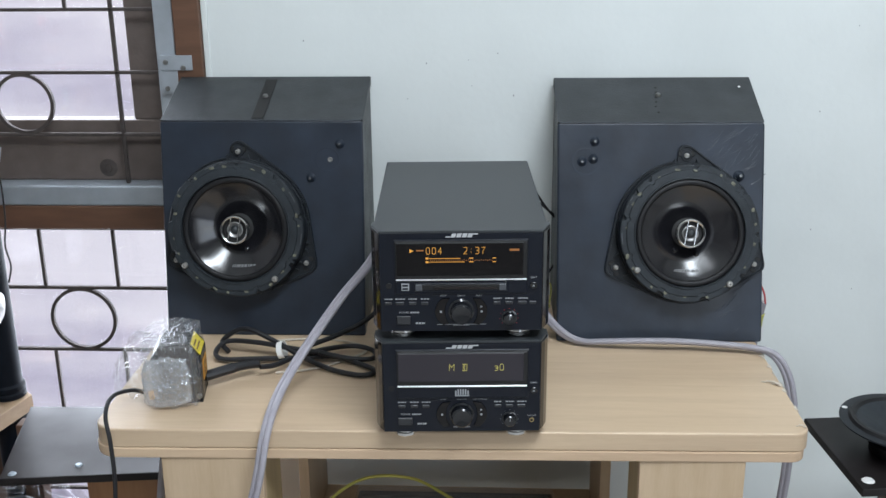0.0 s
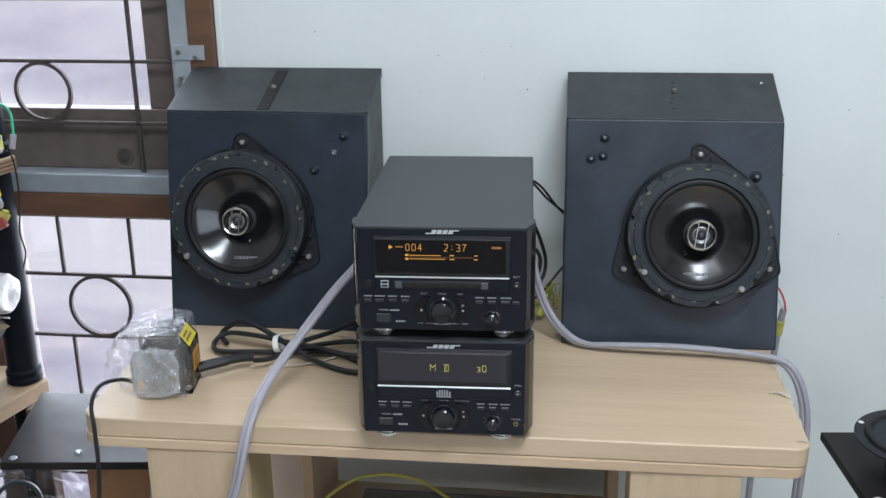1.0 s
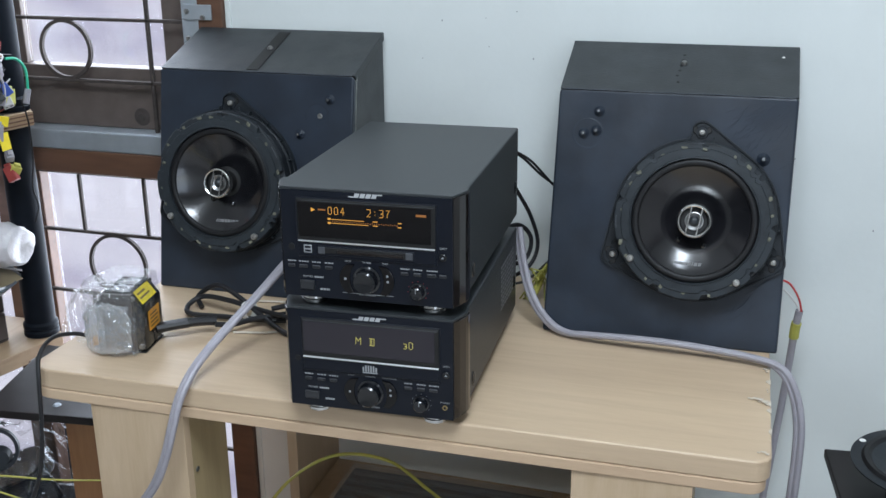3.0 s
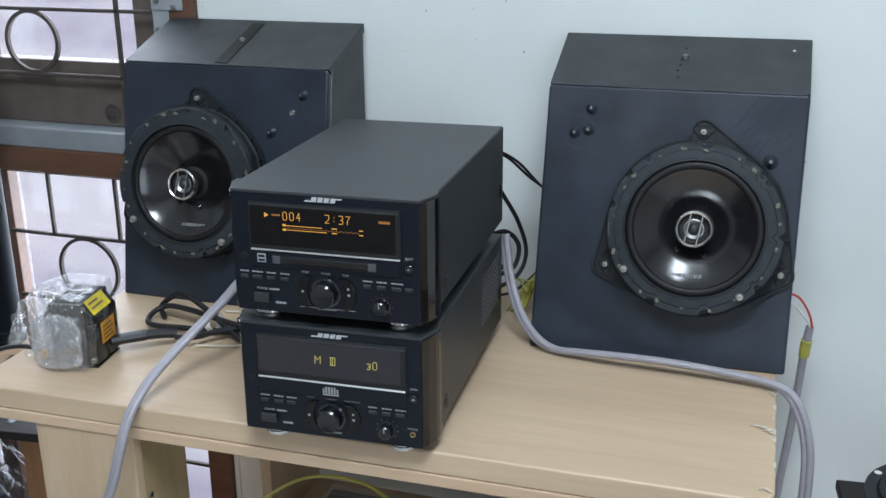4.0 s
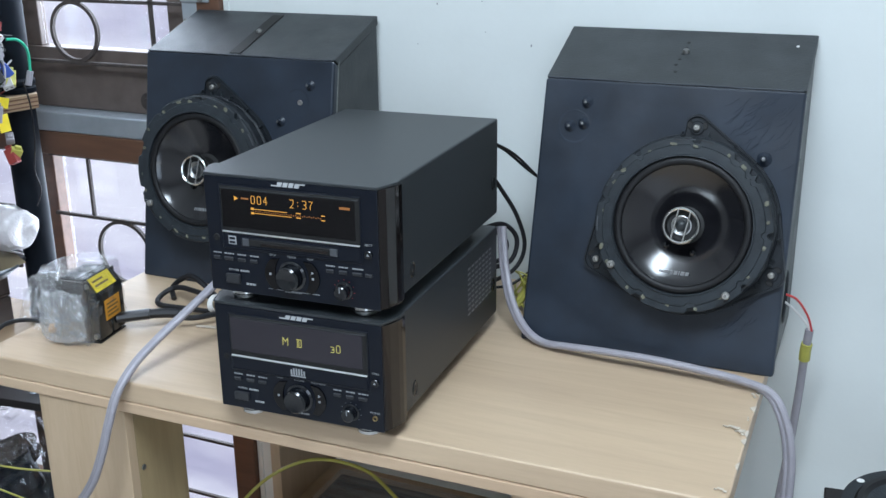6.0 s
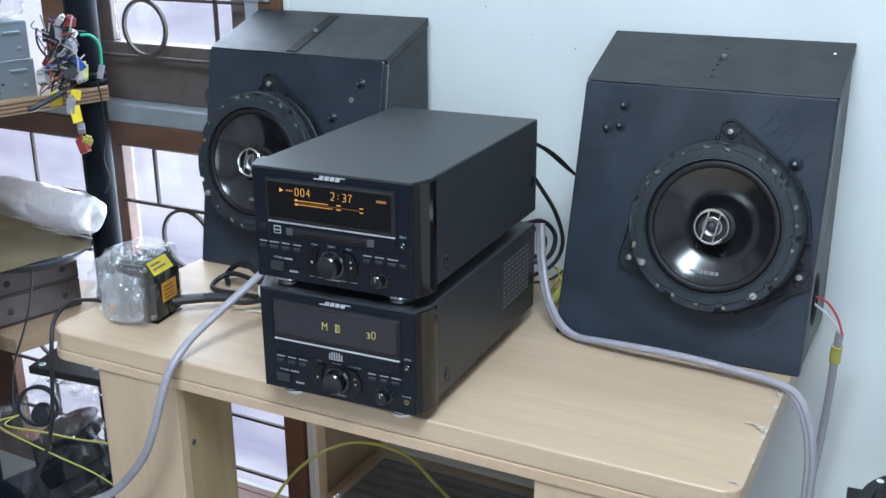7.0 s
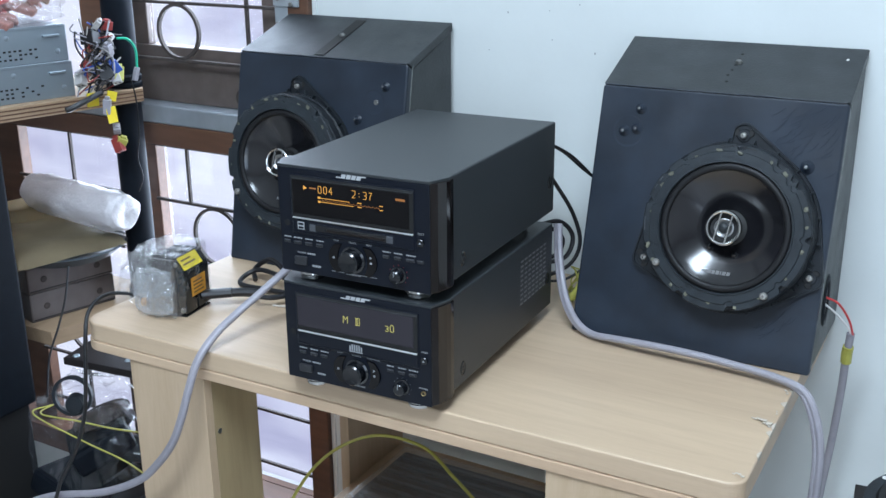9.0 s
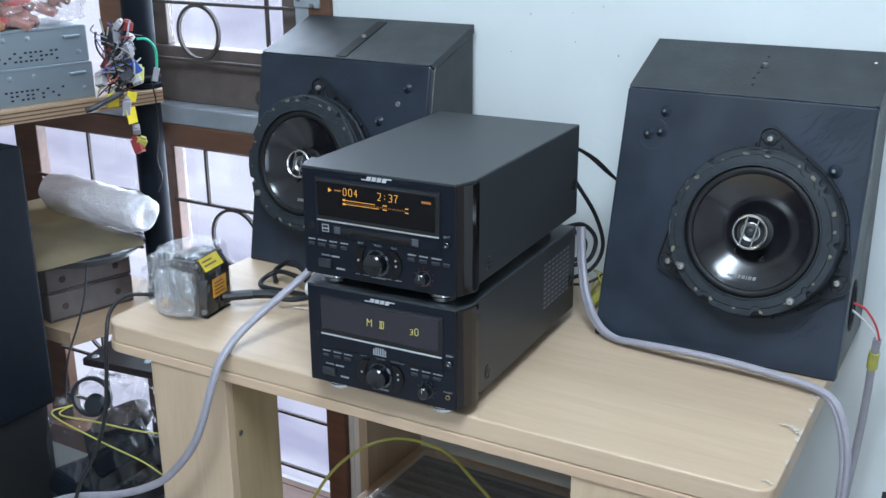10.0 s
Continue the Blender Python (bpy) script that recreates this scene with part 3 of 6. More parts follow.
def driver(parent, u, v, tabs, turn, badge_x):
    """A round coaxial car driver on a three-eared adapter plate."""
    base = part("adapter_plate", adapter_plate(tabs), M_PLASTIC, parent, "black three-eared mounting plate", front_frame(u, v, 0.0005), True)
    for ang, r in tabs:
        a = radians(ang)
        sx, sy = (r - 0.016) * math.cos(a), (r - 0.016) * math.sin(a)
        boss = lathe([(0, 0.0052), (0.0070, 0.0052), (0.0080, 0.0045), (0.0085, 0.0035)], 16, Matrix.Translation((sx, sy, 0)))
        part("boss", boss, M_PLASTIC, base, m=Matrix.Identity(4), smooth=True)
        spin = Matrix.Translation((sx, sy, 0)) @ Matrix.Rotation(a - radians(90), 4, "Z")
        for off in (-0.019, 0.017):
            rib = box(-0.0009, 0.0009, -0.012, 0.010, 0.0035, 0.0085, 0.0004, 1)
            part("ear_rib", rib, M_RING, base, m=spin @ Matrix.Translation((off, -0.014, 0)) @ Matrix.Rotation(off * 18, 4, "Z"))
        for off in (-0.0085, 0.0085):
            part("ear_slot", lathe([(0, 0.0050), (0.0026, 0.0050), (0.0034, 0.0042)], 12), M_DARK, base, m=spin @ Matrix.Translation((off, 0.003, 0)) @ Matrix.Diagonal((1, 1.4, 1, 1)))
        scr = lathe([(0, 0.0080), (0.0012, 0.0080), (0.0014, 0.0100), (0.0028, 0.0098), (0.0039, 0.0084), (0.0039, 0.0050)], 14, Matrix.Translation((sx, sy, 0)))
        part("screw", scr, M_SCREW, base, m=Matrix.Identity(4), smooth=True)
    for k in range(10):
        a = radians(-75 + 17 * k + turn)
        rib = box(0.0985, 0.1045, -0.0007, 0.0007, 0.0035, 0.0120, 0.0003, 1)
        part("web", rib, M_RING, base, m=Matrix.Rotation(a, 4, "Z"))
    rng = random.Random(turn)
    # ragged cut spacer under the rim
    spacer = bmesh.new()
    steps = 140
    rows = []
    for k in range(steps):
        a = 2 * math.pi * k / steps
        p3 = Vector((math.cos(a) * 3.0, math.sin(a) * 3.0, turn * 1.0))
        rag = 0.0018 * noise.noise(p3 * 2.6) + 0.0008 * noise.noise(p3 * 9)
        prof = ((0.086, 0.003), (0.1000, 0.003), (0.1000 + rag, 0.012), (0.0978 + rag, 0.0142), (0.0992 + rag, 0.0165), (0.0985 + rag * 1.3, 0.0290), (0.0962 + rag, 0.0318 + rag), (0.086, 0.0322))
        rows.append([spacer.verts.new((r * math.cos(a), r * math.sin(a), h)) for r, h in prof])
    for k in range(steps):
        p, q = rows[k], rows[(k + 1) % steps]
        for i in range(8):
            j = (i + 1) % 8
            spacer.faces.new((p[i], q[i], q[j], p[j]))
    part("spacer_ring", spacer, M_PLASTIC, parent, "rough black spacer ring", front_frame(u, v), True)
    # notched basket rim: flat inner flange, ridge, notched outer lip
    up = Matrix.Translation((0, 0, 0.008))
    rim = bmesh.new()
    steps = 180
    notches = [rng.uniform(0, 360) for _ in range(4)] + [k * 40 + turn + rng.uniform(-5, 5) for k in range(9)]
    widths = [rng.uniform(1.2, 2.6) for _ in notches]

    def radius(a):
        cut = any(abs((a - n + 180) % 360 - 180) < w for n, w in zip(notches, widths))
        return 0.0925 if cut else 0.0980
    prof_h = ((0.0, 0.024), (1.0, 0.024), (1.0, 0.0286), (0.95, 0.0296), (0.62, 0.0300), (0.58, 0.0316), (0.13, 0.0322), (0.09, 0.0338), (0.03, 0.0340), (0.0, 0.0325))
    rows = []
    for k in range(steps):
        a = 360 * k / steps
        ro, ri = radius(a), 0.0765
        rows.append([rim.verts.new(((ri + (ro - ri) * f) * math.cos(radians(a)), (ri + (ro - ri) * f) * math.sin(radians(a)), h)) for f, h in prof_h])
    n = len(prof_h)
    for k in range(steps):
        p, q = rows[k], rows[(k + 1) % steps]
        for i in range(n):
            j = (i + 1) % n
            rim.faces.new((p[i], q[i], q[j], p[j]))
    basket = part("basket_rim", rim, M_RING, parent, "dusty grey notched basket rim", front_frame(u, v) @ up, True)
    for k in range(19):
        a = radians(k * 18.9 + turn * 1.7 + rng.uniform(-6, 6))
        r = 0.0918 + rng.uniform(-0.0035, 0.002)
        w, d = rng.uniform(0.0014, 0.0027), rng.uniform(0.0016, 0.0042)
        blob = prism([(-w, -d * 0.6), (-w * 0.3, -d), (w * 0.9, -d * 0.7), (w, d * 0.8), (0, d), (-w * 0.8, d * 0.5)], -0.0012, 0.0004, "z", 0.0003)
        bmesh.ops.transform(blob, matrix=Matrix.Translation((r * math.cos(a), r * math.sin(a), 0.0300 + 0.0016 * (r < 0.0890))) @ Matrix.Rotation(a + rng.uniform(-0.4, 0.4), 4, "Z"), verts=blob.verts)
        part("glue_spot", blob, M_SOLDER, basket, m=Matrix.Identity(4), smooth=True)
    for k in range(11):
        a0 = rng.uniform(0, 360)
        arc = [(r * math.cos(radians(a0 + t)), r * math.sin(radians(a0 + t))) for r, seq in ((0.0950, range(0, 12, 2)), (0.0962, range(10, -1, -2))) for t in seq]
        part("rim_slit", prism(arc, 0.0286, 0.0301, "z"), M_DARK if k % 3 else M_SLOT, basket, m=Matrix.Identity(4))
    for a in (215, 308):
        sx, sy = 0.0905 * math.cos(radians(a)), 0.0905 * math.sin(radians(a))
        part("rim_screw", lathe([(0, 0.0338), (0.0012, 0.0338), (0.0015, 0.0362), (0.0032, 0.0360), (0.0045, 0.0342), (0.0045, 0.0290)], 14, Matrix.Translation((sx, sy, 0))), M_SCREW, basket, m=Matrix.Identity(4), smooth=True)
    # rubber roll and cone
    roll = [(0.0765, 0.0300)] + [(0.0718 + 0.0044 * math.cos(radians(t)), 0.0295 + 0.0030 * math.sin(radians(t))) for t in range(0, 181, 20)] + [(0.0672, 0.0285)]
    part("surround", lathe([(0.0768, 0.026)] + roll, 72), M_RUBBER, parent, "black rubber surround", front_frame(u, v) @ up, True)
    cone_prof = [(0.0674, 0.0290), (0.0664, 0.0284)] + [(0.0664 - 0.0450 * f, 0.0284 - 0.0215 * f ** 0.88) for f in (0.06, 0.15, 0.3, 0.45, 0.6, 0.75, 0.9, 1.0)]
    cone = part("cone", lathe(cone_prof, 96), M_CONE, parent, "glossy black cone", front_frame(u, v) @ up, True)
    for bx, by in ((-0.018, -0.0255), (0.0125, -0.031)):
        part("stud", lathe([(0, 0.0030), (0.0018, 0.0026), (0.0032, 0.0010), (0.0042, -0.001)], 14), M_KNOB, cone, m=Matrix.Translation((bx, by, 0.0125)) @ Matrix.Rotation(radians(24), 4, "X"), smooth=True)
    badge = bmesh.new()
    x = -0.0195
    for w, lean in ((0.0016, 0.0030), (0.0016, 0.0030), (0.0016, 0.0030), (0.0042, 0.0016), (0.0034, 0.0012), (0.0040, 0.0012), (0.0014, 0.0012), (0.0042, 0.0012), (0.0038, 0.0012)):
        prism([(x, -0.0024), (x + w, -0.0024), (x + w + lean, 0.0024), (x + lean, 0.0024)], 0, 0.0005, "z", bm=badge)
        x += w + 0.0011
    part("badge", badge, M_BADGE, cone, "pale maker's badge drawn as slanted bars", Matrix.Translation((badge_x, -0.0535, 0.0233)) @ Matrix.Rotation(radians(26), 4, "X"))
    # tweeter on its post; post and foot are blackened for the shade there
    part("tweeter_post", lathe([(0.0235, 0.0062), (0.0165, 0.0080), (0.0150, 0.012), (0.0165, 0.024), (0.0195, 0.030)], 32), M_DARK, parent, "tweeter post, the shade round it put into its black", front_frame(u, v) @ up, True)
    twt = part("tweeter_ring", lathe([(0.0168, 0.0335), (0.0176, 0.0375), (0.0190, 0.0385), (0.0205, 0.0370), (0.0208, 0.030), (0.0200, 0.0295)], 48), M_CHROME, parent, "chrome tweeter ring", front_frame(u, v) @ up, True)
    part("tweeter_gap", lathe([(0.0170, 0.0345), (0.0158, 0.0310), (0.0112, 0.0306)], 40), M_DARK, twt, m=Matrix.Identity(4), smooth=True)
    part("tweeter_bowl", lathe([(0.0113, 0.0306), (0.0112, 0.0328), (0.0104, 0.0330), (0.0064, 0.0306)], 40), M_BOWL, twt, "satin silver bowl", Matrix.Identity(4), True)
    part("tweeter_dome", lathe([(0.0064, 0.0300), (0.0058, 0.0332), (0.0040, 0.0352), (0.0024, 0.0358), (0.0022, 0.0366), (0, 0.0368)], 24), M_CASE, twt, m=Matrix.Identity(4), smooth=True)
    for sx in (-0.0066, 0.0066):
        part("tweeter_bar", box(sx - 0.0010, sx + 0.0010, -0.0172, 0.0172, 0.0362, 0.0388, 0.0006, 1), M_CHROME, twt, m=Matrix.Rotation(radians(-9), 4, "Z"))
    return base


def hull(points):
    pts = sorted(set(points))
    out = []
    for seq in (pts, pts[::-1]):
        half = []
        for p in seq:
            while len(half) > 1 and (half[-1][0] - half[-2][0]) * (p[1] - half[-2][1]) - (half[-1][1] - half[-2][1]) * (p[0] - half[-2][0]) <= 0:
                half.pop()
            half.append(p)
        out += half[:-1]
    return out


def adapter_plate(tabs):
    """The plate's outline: a disc with ears, each run out tangent to it; the first ear stands upright on one side."""
    def ring(cx, cy, r, n, a0=0, a1=360):
        return [(cx + r * math.cos(radians(a0 + (a1 - a0) * k / n)), cy + r * math.sin(radians(a0 + (a1 - a0) * k / n))) for k in range(n + (a1 - a0 < 360))]
    shapes = []
    for i, (ang, tip) in enumerate(tabs):
        ear = ring((tip - 0.013) * math.cos(radians(ang)), (tip - 0.013) * math.sin(radians(ang)), 0.013, 24)
        arc = ring(0, 0, 0.1035, 20, ang - 62, ang + (7 if i == 0 else 62))
        shapes.append(hull(ear + arc + [(0.0, 0.0)]))
    edge = []
    for k in range(200):
        a = 2 * math.pi * k / 200
        dx, dy = math.cos(a), math.sin(a)
        best = 0.1035
        for sh in shapes:
            for (x0, y0), (x1, y1) in zip(sh, sh[1:] + sh[:1]):
                ex, ey = x1 - x0, y1 - y0
                den = dx * ey - dy * ex
                if abs(den) > 1e-9:
                    t = (x0 * ey - y0 * ex) / den
                    w = (x0 * dy - y0 * dx) / den
                    if 0 <= w <= 1 and t > best:
                        best = t
        edge.append((best * dx, best * dy))
    plate = prism(edge, 0.0, 0.0040, "z")
    # raised rib along the edge
    inner = [(x * 0.972, y * 0.972) for x, y in edge]
    rim_ = bmesh.new()
    lo = [rim_.verts.new((x, y, 0.0040)) for x, y in edge]
    hi = [rim_.verts.new((x * 0.995, y * 0.995, 0.0068)) for x, y in edge]
    ii = [rim_.verts.new((x * 0.977, y * 0.977, 0.0068)) for x, y in edge]
    jj = [rim_.verts.new((x, y, 0.0040)) for x, y in inner]
    n = len(edge)
    for k in range(n):
        j = (k + 1) % n
        for p, q in ((lo, hi), (hi, ii), (ii, jj)):
            rim_.faces.new((p[k], p[j], q[j], q[k]))
    return join(plate, rim_)


def wrinkle(bm_, n, rng, x0, x1, y0, y1):
    for _ in range(n):
        x, y = rng.uniform(x0, x1), rng.uniform(y0, y1)
        ln = rng.uniform(0.008, 0.03)
        a = rng.uniform(0.5, 1.0)
        p0, p1 = Vector((x, y, 0)), Vector((x + ln * math.cos(a), y + ln * math.sin(a), 0))
        tube([p0 - Vector((0, 0, 0.0003)), (p0 + p1) / 2 + Vector((0.001, -0.001, 0.0001)), p1 - Vector((0, 0, 0.0002))], 0.0004, 5, 4, 0.8, bm_)
    return bm_


def enclosure(label, m, width):
    ob = thing("speaker_box", label, "loudspeaker", m, "pair of speaker boxes")
    h = width / 2
    # leaning box: sloping front, sloping lid, upright back
    k = (TALL - RISE) / (DEEP - LEAN)
    body = prism([(0.0150, 0.0), (LEAN + 0.0134, RISE - 0.0095), (DEEP - 0.001, TALL - 0.0135), (DEEP - 0.001, 0.0)], -h + 0.002, h - 0.002, "x", 0.0012)
    part("body", body, M_VINYL_LIT, ob, "black vinyl covered body")
    front = prism([(0.0, 0.0), (LEAN, RISE), (LEAN + 0.0120, RISE - 0.0095), (0.0138, 0.0)], -h, h, "x", 0.0030)
    part("front_panel", front, M_BAFFLE, ob, "black vinyl covered front panel")
    lid = prism([(LEAN + 0.0015, RISE + 0.0005), (DEEP, TALL), (DEEP, TALL - 0.0125), (LEAN + 0.0134, RISE + 0.0005 + 0.0119 * k - 0.0125)], -h + 0.0003, h - 0.0003, "x", 0.0012)
    part("lid", lid, M_VINYL_LIT, ob)
    rw = random.Random(int(width * 7000 + LEAN * 900))
    for x in (-h + 0.0022, h - 0.0022):
        pts = [(x + rw.uniform(-0.0004, 0.0004), LEAN * f + 0.0128 + rw.uniform(-0.0006, 0.0004), RISE * f * 0.985 + 0.002) for f in (0, 0.15, 0.3, 0.45, 0.6, 0.75, 0.9, 1.0)]
        pts = [(px_ + (0.0016 if x > 0 else -0.0016), py_, pz_) for px_, py_, pz_ in pts]
        part("edge_wear_highlight", tube(pts, 0.0009, 6, 4), M_WORN, ob, "pale worn fold of the vinyl", smooth=True)
    # The top edge's highlight is modelled as a paler tube.
    top_highlight = [(-h + 0.004 + (2 * h - 0.008) * k / 9, LEAN + 0.0004, RISE + 0.0002 + rw.uniform(-0.0004, 0.0004)) for k in range(10)]
    part("edge_wear_highlight", tube(top_highlight, 0.0010, 6, 4), M_EDGE_HIGHLIGHT, ob, "top edge highlight put in as a paler strip", smooth=True)
    return ob, h


def pin(parent, u, v, r=0.0034, hgt=0.009):
    part("pin", lathe([(0, hgt), (r * 0.7, hgt), (r, hgt - 0.002), (r * 0.8, 0.004), (r * 2.2, -0.0002)], 12), M_BAFFLE, parent, m=front_frame(u, v), smooth=True)
    part("pin_tip", lathe([(0, hgt + 0.0008), (r * 0.45, hgt + 0.0006), (r * 0.5, hgt - 0.0005)], 10), M_STEEL, parent, m=front_frame(u, v), smooth=True)


def lid_frame(x, s, d=0.0):
    dy, dz = DEEP - LEAN, TALL - RISE
    ln = math.hypot(dy, dz)
    cy, cz = dy / ln, dz / ln
    rot = Matrix(((1, 0, 0, 0), (0, cy, -cz, 0), (0, cz, cy, 0), (0, 0, 0, 1)))
    return Matrix.Translation((x, LEAN + 0.0013 + s * cy - d * cz, RISE + 0.0005 + s * cz + d * cy)) @ rot


left_box, lh = enclosure("black vinyl speaker box with a velcro strip, leaning on the wall", pose(-0.1815, 1.479, 0.75, 0, 0, 0.8), 0.297)
driver(left_box, -0.033, 0.164, ((90, 0.126), (-29, 0.126), (207, 0.124)), 11, 0.011)
part("lid_strip", box(-0.009, 0.009, 0.004, 0.122, 0.0, 0.0012, 0.0004, 1), M_DARK, left_box, "black hook-and-loop strip", lid_frame(-0.006, 0.0) @ Matrix.Rotation(radians(-1), 4, "Z"))
part("lid_screw", lathe([(0, 0.0035), (0.003, 0.0035), (0.0045, 0.001), (0.0045, 0)], 12), M_STEEL, left_box, m=lid_frame(-0.0045, 0.068, 0.001), smooth=True)
pin(left_box, 0.1145, 0.285)
pin(left_box, 0.0715, 0.2355)
part("screw_hole", lathe([(0, 0.0004), (0.0022, 0.0005), (0.003, 0.0008), (0.004, 0)], 10), M_STEEL, left_box, m=front_frame(0.100, 0.262))
part("vinyl_dent", lathe([(0.0150, -0.0002), (0.0172, 0.0003), (0.019, -0.0002)], 24), M_BAFFLE, left_box, m=front_frame(0.096, 0.262), smooth=True)

LEAN, RISE, DEEP, TALL = 0.083, 0.307, 0.194, 0.3545
right_box, rh = enclosure("wrinkled black vinyl speaker box leaning on the wall", pose(0.397, 1.472, 0.75, 0, 0, 1.0), 0.297)
driver(right_box, 0.036, 0.160, ((90, 0.126), (207, 0.128), (-25, 0.124)), 4, -0.003)
for s, d in ((0.025, 0.0), (0.04, 0.001), (0.052, 0.0), (0.064, 0.0), (0.078, 0.001), (0.09, 0.0)):
    part("lid_hole", lathe([(0, 0.0006), (0.0016, 0.0006), (0.0022, 0)], 8), M_DARK, right_box, m=lid_frame(0.0, s) @ Matrix.Translation((random.uniform(-0.003, 0.003), 0, 0)))
part("lid_screw", lathe([(0, 0.004), (0.003, 0.004), (0.0045, 0.001), (0.0045, 0)], 12), M_STEEL, right_box, m=lid_frame(0.004, 0.068, 0.0002), smooth=True)
part("lid_dot", lathe([(0, 0.0008), (0.0015, 0.0006), (0.002, 0)], 8), M_WHITE, right_box, m=lid_frame(0.128, 0.092))
pin(right_box, -0.095, 0.291)
pin(right_box, -0.113, 0.262, 0.0035, 0.008)
pin(right_box, -0.097, 0.266, 0.0035, 0.008)
pin(right_box, 0.112, 0.241, 0.004, 0.012)
part("vinyl_dent", lathe([(0.0165, -0.0002), (0.0190, 0.0003), (0.021, -0.0002)], 24), M_BAFFLE, right_box, m=front_frame(-0.108, 0.262), smooth=True)
rngw = random.Random(7)
part("creased_vinyl", wrinkle(wrinkle(bmesh.new(), 60, rngw, 0.06, 0.13, 0.225, 0.30), 24, rngw, 0.07, 0.13, 0.01, 0.09), M_BAFFLE, right_box, "creases in the vinyl", front_frame(0, 0), True)["kind"] = "stuff"
side_cup = lathe([(0, -0.002), (0.017, -0.002), (0.019, 0.001), (0.022, 0.0018), (0.024, 0)], 28)
part("terminal_cup", side_cup, M_PLASTIC, right_box, "black round terminal cup", Matrix.Translation((rh - 0.0012, 0.080, 0.068)) @ Matrix.Rotation(radians(90), 4, "Y") @ Matrix.Diagonal((1.4, 0.7, 1, 1)), True)


# ---- the two stereo units ----
STROKES = {
    "0": ((0, 0.16, 0, 0.84), (1, 0.16, 1, 0.84), (0.25, 0, 0.75, 0), (0.25, 1, 0.75, 1), (0, 0.16, 0.25, 0), (0, 0.84, 0.25, 1), (1, 0.16, 0.75, 0), (1, 0.84, 0.75, 1)),
    "2": ((0, 1, 1, 1), (1, 1, 1, 0.5), (1, 0.5, 0, 0), (0, 0, 1, 0)),
    "3": ((0, 1, 0.8, 1), (0.8, 1, 1, 0.85), (1, 0.85, 1, 0.6), (1, 0.6, 0.4, 0.5), (0.4, 0.5, 1, 0.4), (1, 0.4, 1, 0.15), (1, 0.15, 0.8, 0), (0.8, 0, 0, 0)),
    "4": ((0.7, 1, 0, 0.35), (0, 0.35, 1, 0.35), (0.7, 1, 0.7, 0)),
    "7": ((0, 1, 1, 1), (1, 1, 0.35, 0.4), (0.35, 0.4, 0.35, 0)),
    ":": ((0.5, 0.25, 0.5, 0.33), (0.5, 0.7, 0.5, 0.78)),
    "M": ((0, 0, 0.05, 1), (0.05, 1, 0.5, 0.5), (0.5, 0.5, 1, 1), (1, 1, 0.95, 0)),
    "D": ((0.15, 0, 0.2, 1), (0, 1, 1, 1), (1, 1, 0.95, 0), (0.95, 0, 0, 0), (0.45, 0, 0.5, 1)),
}


